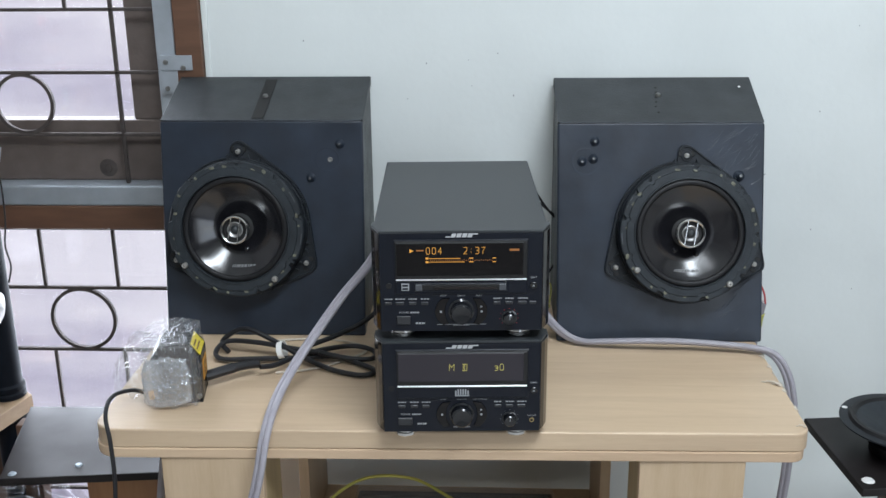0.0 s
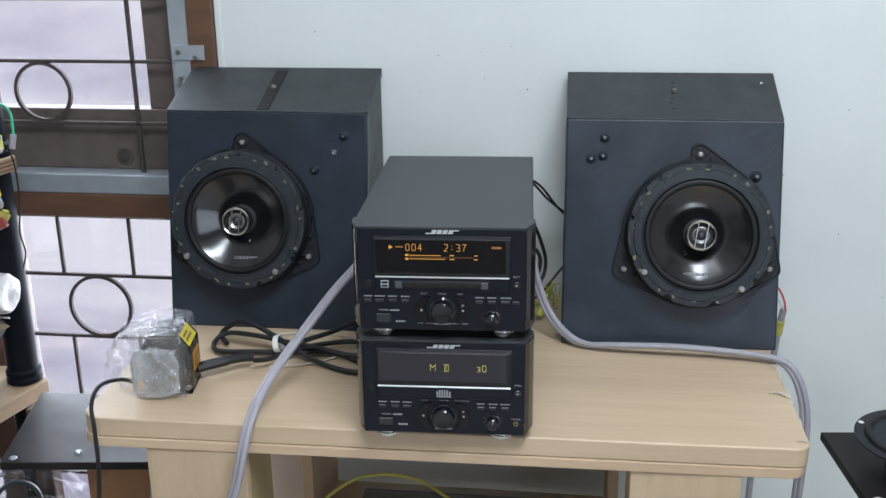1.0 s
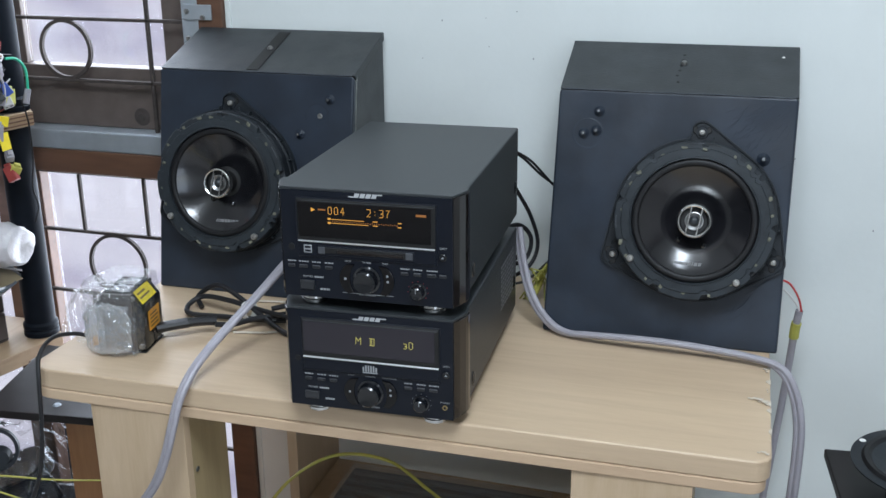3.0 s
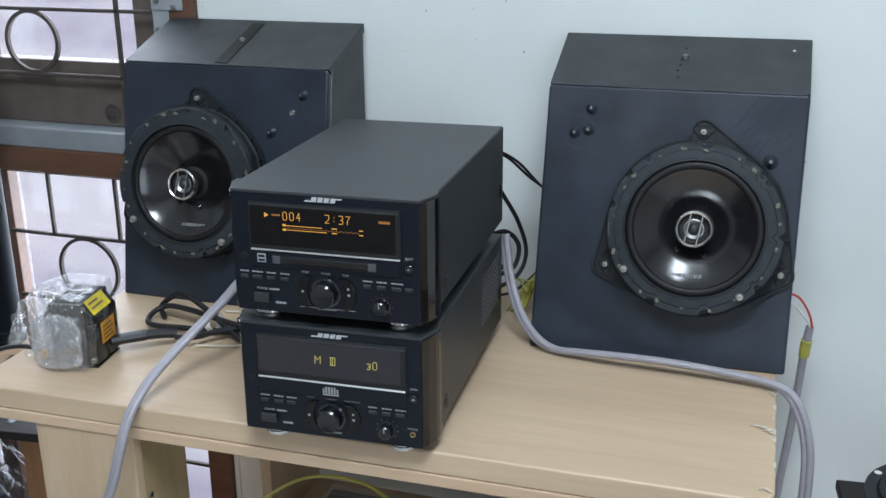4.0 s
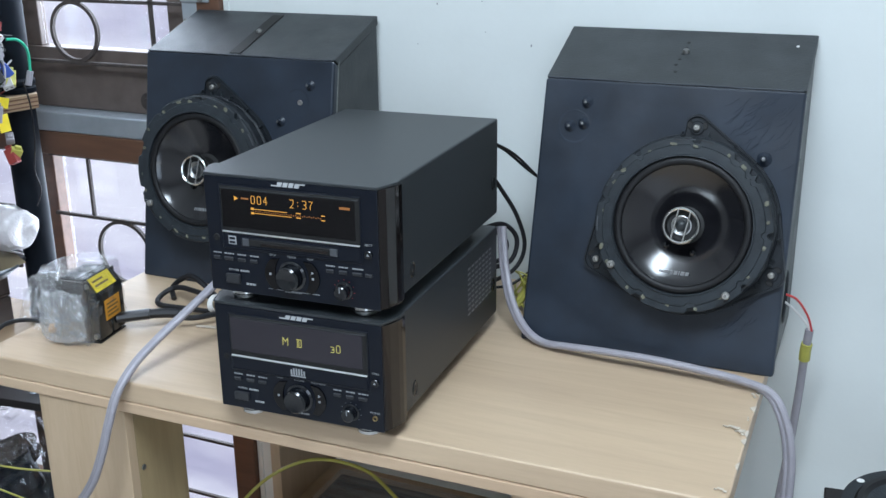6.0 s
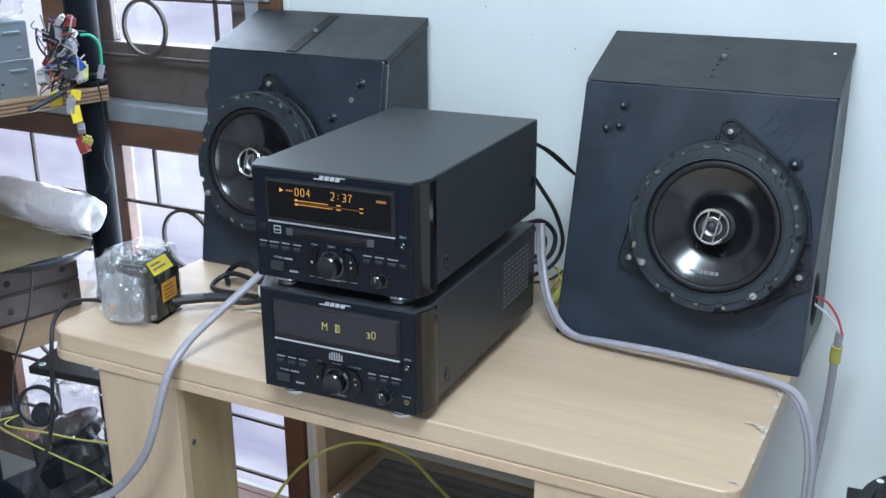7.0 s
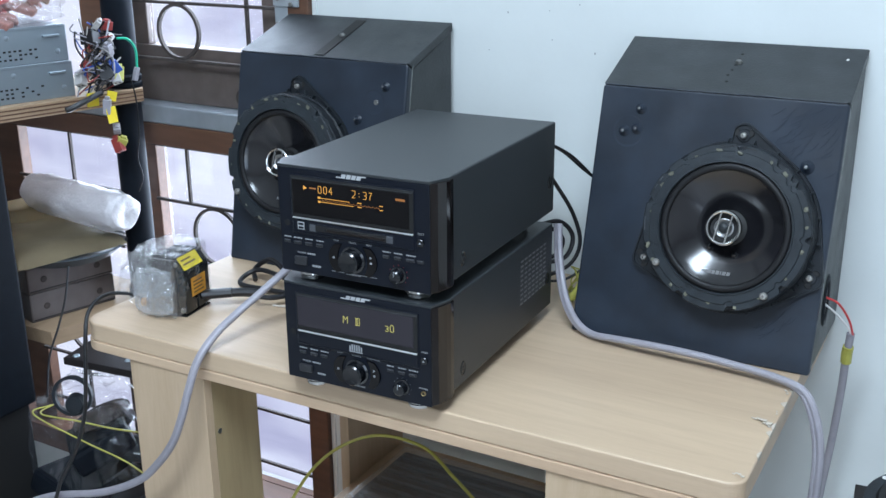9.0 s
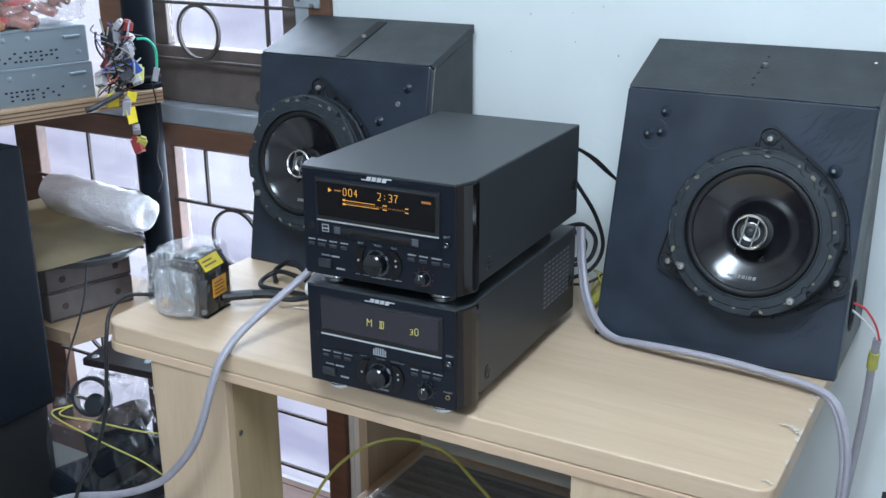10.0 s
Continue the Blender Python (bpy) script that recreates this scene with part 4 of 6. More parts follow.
def stereo(name, label, z0, height, md):
    ob = thing(name, label, "stereo", pose(0.1210, 1.1695, z0, 0, 0, 3.0), "stacked stereo units")
    FZ = 0.0125            # feet
    W, D = 0.1028, 0.332
    top = FZ + height
    c = 0.0105             # width of the glossy corner
    # steel cover: a bent sheet over the body
    cover = prism([(-W + 0.003, 0.020), (W - 0.003, 0.020), (W - 0.003, D), (-W + 0.003, D)], FZ + 0.003, top - 0.0005, "z", 0.002)
    part("cover", cover, M_CASE, ob, "dark grey steel cover")
    face = prism([(-W + c, 0.0), (W - c, 0.0), (W - c, 0.020), (-W + c, 0.020)], FZ, top - 0.0026, "z", 0.0006)
    face_ob = part("faceplate", face, M_FACE, ob, "black faceplate")
    for s in (-1, 1):
        cheek = [(s * (W - c + 0.0004), 0.0006), (s * (W - 0.0052), 0.0085), (s * (W - 0.0012), 0.0195), (s * W, 0.0265), (s * W, 0.034), (s * (W - c + 0.0004), 0.034)]
        part("corner_strip", prism(cheek, FZ + 0.001, top - 0.0026, "z", 0.0006), M_CHEEK, ob, "glossy brown-black corner strip")
    lip = prism([(-W + c, 0.0), (W - c, 0.0), (W - 0.0010, 0.0240), (W - 0.0010, 0.035), (-W + 0.0010, 0.035), (-W + 0.0010, 0.0240)], top - 0.0024, top + 0.0005, "z", 0.0005)
    part("top_lip", lip, M_CASE, ob, "dark grey front lip of the cover")
    for fx in (-0.068, 0.066):
        for fy in (0.024, 0.29):
            foot = lathe([(0, 0.0006), (0.0112, 0.0006), (0.0112, 0.0124), (0, 0.0124)], 32, Matrix.Translation((fx, fy, 0.0001)))
            foot_ob = part("foot", foot, M_PLASTIC, ob, smooth=True)
            ring_ = lathe([(0.0114, 0), (0.0132, 0), (0.0142, 0.0012), (0.0144, 0.0046), (0.0138, 0.0054), (0.0144, 0.0062), (0.0142, 0.0084), (0.0132, 0.0094), (0.0114, 0.0096)], 40, Matrix.Translation((fx, fy, 0.0001)), close=True)
            part("foot_ring", ring_, M_FOOT, foot_ob, "bright chrome ring", smooth=True)
    for sy, sz in ((0.062, FZ + 0.022), (0.315, FZ + 0.045)):
        dimple = lathe([(0, 0.0012), (0.0012, 0.0014), (0.0030, 0.0004), (0.0042, 0.0003), (0.0054, 0.0010), (0.0064, 0)], 18)
        part("side_screw", dimple, M_BELL, ob, m=Matrix.Translation((W - 0.003, sy, sz)) @ Matrix.Rotation(radians(90), 4, "Y") @ Matrix.Diagonal((1.4, 1, 1, 1)), smooth=True)

    # place on the face by fractions of the width and height
    sx, sz = (0.2010 / 740, height / 408) if md else (0.2010 / 700, height / 390)
    cx, bz = (415, 468) if md else (405, 895)

    def X(px):
        return (px - cx) * sx

    def Z(py):
        return FZ + 0.0022 + (bz - py) * sz

    def panel(nm, x0, x1, y0, y1, out, mat, lab="", bev=0.0005, into=0.002, parent=face_ob):
        return part(nm, box(X(x0), X(x1), -out, into, Z(y1), Z(y0), min(bev, out * 0.6), 1), mat, parent, lab)

    def word(txt, x, y, size, mat=M_BADGE, out=0.0003, parent=face_ob, nm="lettering"):
        return part(nm, text_mesh(txt, size, on_face(X(x), Z(y), -out), 0.0001), mat, parent)

    def bars(x0, x1, y, hgt, mat=M_BADGE, nm="tiny_print"):
        bm_ = bmesh.new()
        x = x0
        rr = random.Random(int(x0 * 7 + y))
        while x < x1 - 3:
            w = min(rr.choice((7, 10, 13)), x1 - x)
            box(X(x), X(x + w * 0.8), -0.0003, 0.0002, Z(y + hgt / 2), Z(y - hgt / 2), bm=bm_)
            x += w
        return part(nm, bm_, mat, face_ob)

    def digit(ch, x, y, w, h, mat):
        """One thin-stroked display figure, centred at x, y."""
        bm_ = bmesh.new()
        t = 0.00023
        for ax, ay, bx_, by_ in STROKES[ch]:
            p = Vector((X(x + (ax - 0.5) * w), Z(y - (ay - 0.5) * h)))
            q = Vector((X(x + (bx_ - 0.5) * w), Z(y - (by_ - 0.5) * h)))
            d = (q - p).normalized() * t
            e = Vector((-d.y, d.x))
            p, q = p - d * 0.6, q + d * 0.6
            prism([tuple(p + e), tuple(p - e), tuple(q - e), tuple(q + e)], -0.0026, -0.0020, "y", bm=bm_)
        return part("display_digit", bm_, mat, scr)

    x0, x1 = 143, 688 if md else 672
    dy0, dy1 = (107, 254) if md else (553, 690)
    # maker's badge as slanted plain blocks
    badge = bmesh.new()
    bx0, bx1, by0, by1 = (372, 464, 77, 92) if md else (364, 452, 528, 542)
    n = 4
    for k in range(n):
        a, b_ = bx0 + (bx1 - bx0) * k / n, bx0 + (bx1 - bx0) * (k + 0.80) / n
        sl = 0.0016
        prism([(X(a), Z(by1)), (X(b_), Z(by1)), (X(b_) + sl, Z(by0)), (X(a) + sl, Z(by0))], -0.0007, 0.0002, "y", bm=badge)
    prism([(X(bx0 - 22), Z(by1)), (X(bx0), Z(by1)), (X(bx0), Z(by1 - 4)), (X(bx0 - 20), Z(by1 - 4))], -0.0007, 0.0002, "y", bm=badge)
    prism([(X(bx1), Z(by0 + 4)), (X(bx1 + 20), Z(by0 + 4)), (X(bx1 + 22), Z(by0)), (X(bx1), Z(by0))], -0.0007, 0.0002, "y", bm=badge)
    part("maker_badge", badge, M_SILVER, face_ob, "silver maker's badge as plain slanted blocks")
    # window, bright line and slot panel
    ly = (258, 262) if md else (698, 702)
    frame_y1 = 322 if md else 757
    panel("window_bezel", x0 - 6, x1 + 6, dy0 - 7, frame_y1, 0.0012, M_FACE)
    panel("window_border", x0 - 2, x1 + 2, dy0 - 2, ly[0] - 1, 0.0018, M_DARK)
    scr = panel("display_window", x0 + 3, x1 - 14, dy0 + 8, dy1 - 9, 0.0022, M_SCREEN if md else M_SCREEN_GREY, "smoked display window")
    # Sloped strip added for the reflection along the window's top edge.
    part("top_glint_strip", prism([(0.001, Z(dy0 + 5)), (-0.0022, Z(dy0 + 5)), (-0.0006, Z(dy0))], X(x0 + 4), X(x1), "x"), M_CASE, face_ob)
    part("chrome_line", prism([(0.001, Z(ly[1])), (-0.0032, Z(ly[1])), (-0.0016, Z(ly[0])), (0.001, Z(ly[0]))], X(x0), X(x1), "x"), M_LINE, face_ob, "bright chrome line")
    panel("slot_panel", x0, x1, ly[1] + 4, frame_y1 - 5, 0.0020, M_FACE)
    if md:
        panel("slot_lip", 218, 609, 275, 308, 0.0028, M_FACE, "dark disc slot surround")
        panel("slot", 250, 576, 279, 302, 0.0032, M_DARK, "dark disc slot")
        for ta, tb in ((224, 252), (574, 603)):
            panel("slot_tab", ta, tb, 278, 304, 0.0036, M_SLOT, "grey slot tab")
        panel("slot_shutter", 300, 566, 288, 300, 0.0036, M_CHEEK)
        logo = panel("disc_mark", 164, 198, 274, 305, 0.0023, M_BADGE)
        panel("disc_mark_gap", 168, 194, 278, 288, 0.0026, M_FACE, parent=logo)
        panel("disc_mark_gap", 168, 194, 292, 301, 0.0026, M_FACE, parent=logo)
    else:
        logo = bmesh.new()
        for k in range(6):
            a = 378 + k * 10
            box(X(a), X(a + 6), -0.0023, 0.0, Z(738), Z(714 if 0 < k < 5 else 720), bm=logo)
        box(X(378), X(436), -0.0023, 0.0, Z(744), Z(740), bm=logo)
        part("disc_mark", logo, M_BADGE, face_ob)
    ex, ey = (718, 287) if md else (700, 722)
    part("open_button", disc(X(ex), 0.001, Z(ey), 0.0042, 0.004, "y", 20), M_KNOB, face_ob)
    part("open_sign", prism([(X(ex) - 0.0014, Z(ey) - 0.0007), (X(ex) + 0.0014, Z(ey) - 0.0007), (X(ex), Z(ey) + 0.0013)], -0.0034, -0.0028, "y"), M_BADGE, face_ob)
    word("EJECT" if md else "OPEN", ex, ey - 31, 0.0030)
    # rows of small keys
    if md:
        keys = ((95, 122), (140, 174), (195, 226), (247, 276), (552, 580), (602, 632), (655, 690), (703, 730))
        ky, kl = 356, 341
    else:
        keys = ((145, 172), (195, 225), (243, 272), (540, 568), (588, 616), (635, 666))
        ky, kl = 787, 772
    for a, b_ in keys:
        panel("key", a, b_, ky - 4, ky + 8, 0.0016, M_BUTTON)
        panel("key_line", a, b_, ky - 3, ky - 1.5, 0.0019, M_SLOT)
        if (a, b_) != (703, 730):
            bars(a - 2, b_ + 6, kl, 4.5)
    # centre control
    kx, kyc, kr = (415, 392, 0.0122) if md else (405, 824, 0.0122)
    for s in (-1, 1):
        arc = [(s * 0.0300 * math.cos(radians(t)), 0.0285 * math.sin(radians(t)) * 0.80) for t in range(-46, 47, 8)]
        arc += [(s * 0.0185 * math.cos(radians(t)), 0.0285 * math.sin(radians(t)) * 0.80) for t in range(46, -47, -8)]
        part("arc_key", prism([(X(kx) + p, Z(kyc) + q) for p, q in arc], -0.0022, 0.001, "y", 0.0005), M_SCREEN, face_ob)
        sg = box(X(kx) + s * 0.0232 - 0.0011, X(kx) + s * 0.0232 + 0.0011, -0.0026, -0.002, Z(kyc) - 0.0011, Z(kyc) + 0.0011)
        part("key_sign", sg, M_BADGE, face_ob)
    part("play_sign", prism([(X(kx) + 0.0220, Z(kyc) + 0.0045), (X(kx) + 0.0245, Z(kyc) + 0.0060), (X(kx) + 0.0220, Z(kyc) + 0.0075)], -0.0026, -0.0019, "y"), M_BADGE, face_ob)
    knob = lathe([(0.0150, 0), (0.0150, 0.0015), (kr + 0.0006, 0.003), (kr, 0.012), (kr - 0.0016, 0.0138), (0.004, 0.0128), (0, 0.0126)], 40, on_face(X(kx), Z(kyc), 0))
    part("jog_knob", knob, M_KNOB, face_ob, "glossy black jog knob", smooth=True)
    word("STOP", kx - 75, kyc - 64, 0.0030)
    word("TRACK" if md else "VOLUME", kx, kyc - 64, 0.0030)
    word("PLAY" if md else "PLAY/PAUSE", kx + 75, kyc - 64, 0.0030)
    bars(kx - 34, kx + 34, kyc + 58, 6)
    if md:
        part("under_line", box(X(313), X(520), -0.0003, 0.0002, Z(449), Z(447)), M_BADGE, face_ob)
    # power key, small knob
    py0, py1 = (410, 443) if md else (838, 868)
    panel("power_key", 143, 200, py0, py1, 0.0032, M_BUTTON, "", 0.0006)
    word("POWER", 174, py0 - 13, 0.0032)
    bars(200, 238, py0 - 13, 6)
    bars(222, 262, py1 - 1, 7)
    qx, qy, qr = (618, 420, 0.0075) if md else (603, 845, 0.0075)
    part("small_knob", lathe([(0.0092, 0), (0.0092, 0.001), (qr, 0.0015), (qr - 0.0006, 0.0095), (qr - 0.0018, 0.0106), (0, 0.0102)], 28, on_face(X(qx), Z(qy), 0)), M_KNOB, face_ob, "small black knob", smooth=True)
    part("knob_pointer", box(X(qx) - 0.0003, X(qx) + 0.0003, -0.0112, -0.0098, Z(qy) + 0.001, Z(qy) + qr - 0.001), M_BADGE, face_ob)
    for k in range(9):
        a = radians(-40 + 32.5 * k)
        px_, pz_ = X(qx) + 0.0108 * math.cos(a), Z(qy) + 0.0108 * math.sin(a)
        part("scale_dot", box(px_ - 0.0003, px_ + 0.0003, -0.0003, 0.0002, pz_ - 0.0003, pz_ + 0.0003), M_RED if md else M_BADGE, face_ob)
    part("remote_eye", disc(X(112 if md else 118), 0.001, Z(287 if md else 712), 0.0035, 0.0016, "y", 18), M_DARK, face_ob)
    if not md:
        part("headphone_socket", lathe([(0.0016, 0.0012), (0.0020, 0.0015), (0.0027, 0.0012), (0.0029, 0)], 22, on_face(X(694), Z(853), 0)), M_GOLD, face_ob, "gold headphone socket", smooth=True)
        part("socket_hole", disc(X(694), 0.0005, Z(853), 0.0017, 0.0014, "y", 14), M_DARK, face_ob)
        word("PHONES", 694, 834, 0.0028)
    # lit signs
    o = 0.0023
    if md:
        for k, ch in enumerate("004"):
            digit(ch, 278 + 25 * k, 143, 14, 26, M_AMBER)
        for k, ch in enumerate("2:37"):
            digit(ch, 432 + 25 * k, 143, 14, 26, M_AMBER)
        part("play_mark", prism([(X(202), Z(135)), (X(218), Z(143)), (X(202), Z(151))], -o - 0.0003, -o + 0.0006, "y"), M_AMBER, scr)
        bm_ = bmesh.new()
        box(X(230), X(260), -o - 0.0003, -o + 0.0006, Z(144), Z(139), bm=bm_)
        part("lit_print", bm_, M_AMBER_DIM, scr)
        bm_ = bmesh.new()
        box(X(616), X(656), -o - 0.0003, -o + 0.0006, Z(145), Z(137), bm=bm_)
        part("lit_print", bm_, M_AMBER_DIM, scr)
        bm_ = bmesh.new()
        for yy, end in ((174, 412), (188, 430)):
            box(X(282), X(end), -o - 0.0003, -o + 0.0006, Z(yy + 0.9), Z(yy - 0.9), bm=bm_)
        for yy in (173, 188):
            box(X(268), X(280), -o - 0.0003, -o + 0.0006, Z(yy + 3.5), Z(yy - 3.5), bm=bm_)
            box(X(448), X(466), -o - 0.0003, -o + 0.0006, Z(yy + 1.6), Z(yy - 1.4), bm=bm_)
            box(X(546), X(560), -o - 0.0003, -o + 0.0006, Z(yy + 1.6), Z(yy - 1.4), bm=bm_)
        tagged(part("level_meter", bm_, M_AMBER, scr, "amber level meter lines"), kind="stuff")
        bm_ = bmesh.new()
        for k in range(30):
            box(X(286 + 8.8 * k), X(289.5 + 8.8 * k), -o - 0.0003, -o + 0.0006, Z(182 + (k % 2) * 2), Z(179 + (k % 2) * 2), bm=bm_)
        part("meter_dots", bm_, M_AMBER_DIM, scr)
    else:
        digit("M", 365, 620, 20, 27, M_LIME)
        digit("D", 418, 620, 18, 27, M_LIME)
        digit("3", 546, 624, 12, 19, M_LIME)
        digit("0", 568, 620, 14, 26, M_LIME)
        # vent slots in the side sheet; pale colour stands for reflected light
        for r in range(10):
            for k in range(7):
                part("vent_slot", box(W - 0.0032, W - 0.0027, 0.225 + 0.0125 * k, 0.233 + 0.0125 * k, FZ + 0.038 + 0.0062 * r, FZ + 0.0402 + 0.0062 * r), M_SLOT_GLINT, ob)
    return ob


stereo("cd_receiver", "black compact CD receiver with lime display, bottom of the stack", 0.75, 0.1165, False)
stereo("minidisc_deck", "black minidisc deck with amber display, stacked on the receiver", 0.75 + 0.0125 + 0.1165 + 0.0008, 0.1205, True)


# ---- wrapped transformer on the table ----
def crumpled(size, seed, amount, cuts=4, m=None, boxy=0.55):
    """A crumpled closed sheet of film round a box of the given size."""
    bm_ = bmesh.new()
    bmesh.ops.create_icosphere(bm_, subdivisions=cuts, radius=1.0)
    for v in bm_.verts:
        p = v.co.normalized()
        k = max(abs(p.x), abs(p.y), abs(p.z))
        q = p / (boxy * k + 1 - boxy)
        n = noise.noise(p * 3.1 + Vector((seed, 0, 0))) * 0.6 + abs(noise.noise(p * 7.3 + Vector((0, seed, 0)))) * 0.7 + (0.35 - abs(noise.noise(p * 9 + Vector((0, 0, seed))))) * 0.5 + noise.noise(p * 21 + Vector((seed, 0, seed))) * 0.22
        q = q * (1 + amount * n)
        v.co = Vector((q.x * size[0] / 2, q.y * size[1] / 2, max(q.z, -0.99) * size[2] / 2))
    if m is not None:
        bmesh.ops.transform(bm_, matrix=m, verts=bm_.verts)
    return bm_


trafo = thing("transformer", "black boxed transformer in a crumpled clear bag", "transformer", pose(-0.252, 1.282, 0.75, 0, 0, 9))
part("core", box(-0.020, 0.020, -0.033, 0.033, 0.002, 0.080, 0.001), M_CORE, trafo, "laminated iron core")
part("foot_plate", box(-0.031, 0.031, -0.028, 0.028, 0.0003, 0.002), M_BELL, trafo)
bell = [(-0.031, 0.004), (0.031, 0.004), (0.031, 0.062), (0.017, 0.082), (-0.017, 0.082), (-0.031, 0.062)]
for s in (-1, 1):
    y0, y1 = (-0.040, -0.0005) if s < 0 else (0.0005, 0.034)
    part("end_bell", prism([(x * 1.03, z) for x, z in bell], y0 + (0.012 if s < 0 else 0), y1 if s < 0 else y1 - 0.004, "y", 0.003), M_BELL, trafo, "black lacquered end cover", smooth=True)
for bx, bz in ((-0.027, 0.010), (0.027, 0.010), (0.020, 0.074), (-0.020, 0.074)):
    part("bolt", disc(bx, -0.028, bz, 0.0035, 0.004, "y", 8), M_STEEL, trafo)
sticker = part("yellow_sticker", box(-0.0095, 0.0095, -0.021, 0.021, 0, 0.0006), M_TAG, trafo, "yellow paper sticker with dark print", Matrix.Translation((0.0262, -0.005, 0.0737)) @ Matrix.Rotation(radians(54), 4, "Y"))
for k in range(2):
    part("print_bar", box(-0.005 + 0.006 * k, -0.0025 + 0.006 * k, -0.017, 0.004 + 0.006 * k, 0.0006, 0.0009), M_INK, sticker, m=Matrix.Identity(4))
orange = part("orange_sticker", box(0.0, 0.0006, -0.016, 0.016, -0.013, 0.013), M_ORANGE, trafo, "orange rating sticker with dark print", Matrix.Translation((0.0322, 0.002, 0.038)))
for k in range(4):
    part("print_bar", box(0.0006, 0.0009, -0.012, 0.011 - 0.003 * (k % 2), -0.009 + 0.005 * k, -0.007 + 0.005 * k), M_INK, orange, m=Matrix.Identity(4))
part("lead_bush", tube([(-0.030, -0.030, 0.016), (-0.036, -0.032, 0.016)], 0.006, 10, 3), M_ORANGE, trafo, "amber lead bush")
part("plug_boot", tube([(0.030, 0.012, 0.018), (0.046, 0.020, 0.019), (0.066, 0.030, 0.020)], 0.0085, 10, 6, 0.8), M_BLACKCABLE, trafo, "black plug boot", smooth=True)
part("plug_relief", tube([(0.066, 0.030, 0.020), (0.085, 0.040, 0.019), (0.098, 0.046, 0.017)], 0.0062, 10, 6), M_BLACKCABLE, trafo, "ribbed strain relief", smooth=True)
bag = thing("clear_plastic_bag", "crumpled clear plastic bag round the transformer", "plastic bag", pose(-0.256, 1.276, 0.751, 0, 0, 9))
part("film", crumpled((0.072, 0.088, 0.094), 3.0, 0.10, 5, Matrix.Translation((0, 0, 0.0475)), 0.82), M_FILM, bag, "clear crumpled film")
part("bag_mouth", crumpled((0.060, 0.055, 0.075), 9.0, 0.28, 4, Matrix.Translation((-0.038, 0.0, 0.045)) @ Matrix.Rotation(radians(28), 4, "Y")), M_FILM, bag, "gathered mouth of the bag")
part("bag_corner", crumpled((0.054, 0.016, 0.062), 5.0, 0.26, 5, Matrix.Translation((-0.006, -0.034, 0.034)), 0.6), M_MILKY, bag, "milky folded corner")

# ---- cables ----
def cable(label, points, r, mat, flat=1.0, n=12, pairs=0.0, name="cable"):
    if not pairs:
        return alone(name, tube(points, r, 10, n, flat), mat, label, "cable", smooth=True)
    ob = thing(name, label, "cable")
    for s in (-1, 1):
        shift = [Vector(p) + Vector((pairs * s * 0.7, -pairs * s * 0.45, pairs * s * 0.25)) for p in points]
        part("core_jacket", tube(shift, r, 10, n, flat), mat, ob, smooth=True)
    return ob


cable("grey twin speaker cable draped over the table's front edge", [(0.03, 1.47, 0.965), (-0.002, 1.365, 0.915), (-0.040, 1.328, 0.874), (-0.070, 1.300, 0.836), (-0.092, 1.268, 0.808), (-0.107, 1.232, 0.786), (-0.115, 1.198, 0.767), (-0.1195, 1.171, 0.743), (-0.124, 1.157, 0.711), (-0.133, 1.150, 0.674), (-0.151, 1.148, 0.634), (-0.182, 1.148, 0.594), (-0.225, 1.15, 0.555), (-0.30, 1.15, 0.515), (-0.42, 1.15, 0.47), (-0.55, 1.12, 0.40)], 0.0041, M_GREYCABLE, 1.0, 10, 0.0048, "speaker_cable")
cable("grey twin speaker cable running before the box and off the table", [(0.200, 1.530, 0.87), (0.212, 1.510, 0.825), (0.231, 1.486, 0.788), (0.256, 1.464, 0.767), (0.282, 1.453, 0.758), (0.315, 1.446, 0.761), (0.36, 1.440, 0.765), (0.41, 1.438, 0.766), (0.46, 1.437, 0.764), (0.515, 1.432, 0.761), (0.548, 1.424, 0.755), (0.566, 1.412, 0.733), (0.576, 1.405, 0.695), (0.578, 1.400, 0.65), (0.577, 1.40, 0.58), (0.577, 1.41, 0.45), (0.59, 1.42, 0.02)], 0.0043, M_GREYCABLE, 1.0, 10, 0.0037, "speaker_cable")
side = thing("speaker_lead", "grey speaker lead with stripped red and white ends and yellow tape", "cable")
part("red_core", tube([(0.541, 1.56, 0.820), (0.556, 1.566, 0.812), (0.569, 1.575, 0.790), (0.575, 1.582, 0.768)], 0.0014, 8, 8), M_RED, side, "red stripped core", smooth=True)
part("white_core", tube([(0.541, 1.558, 0.812), (0.553, 1.566, 0.800), (0.566, 1.577, 0.782), (0.5735, 1.584, 0.767)], 0.0014, 8, 8), M_WHITE, side, "white stripped core", smooth=True)
part("jacket", tube([(0.572, 1.583, 0.770), (0.569, 1.592, 0.732), (0.567, 1.6, 0.682), (0.563, 1.605, 0.612), (0.556, 1.605, 0.522), (0.55, 1.6, 0.412), (0.55, 1.58, 0.02)], 0.0050, 10, 8, 0.8), M_GREYCABLE, side, smooth=True)
part("tape", tube([(0.5705, 1.588, 0.750), (0.5693, 1.591, 0.740), (0.569, 1.594, 0.726)], 0.0068, 9, 5, 0.9), M_YELLOW, side, "yellow tape wrap")
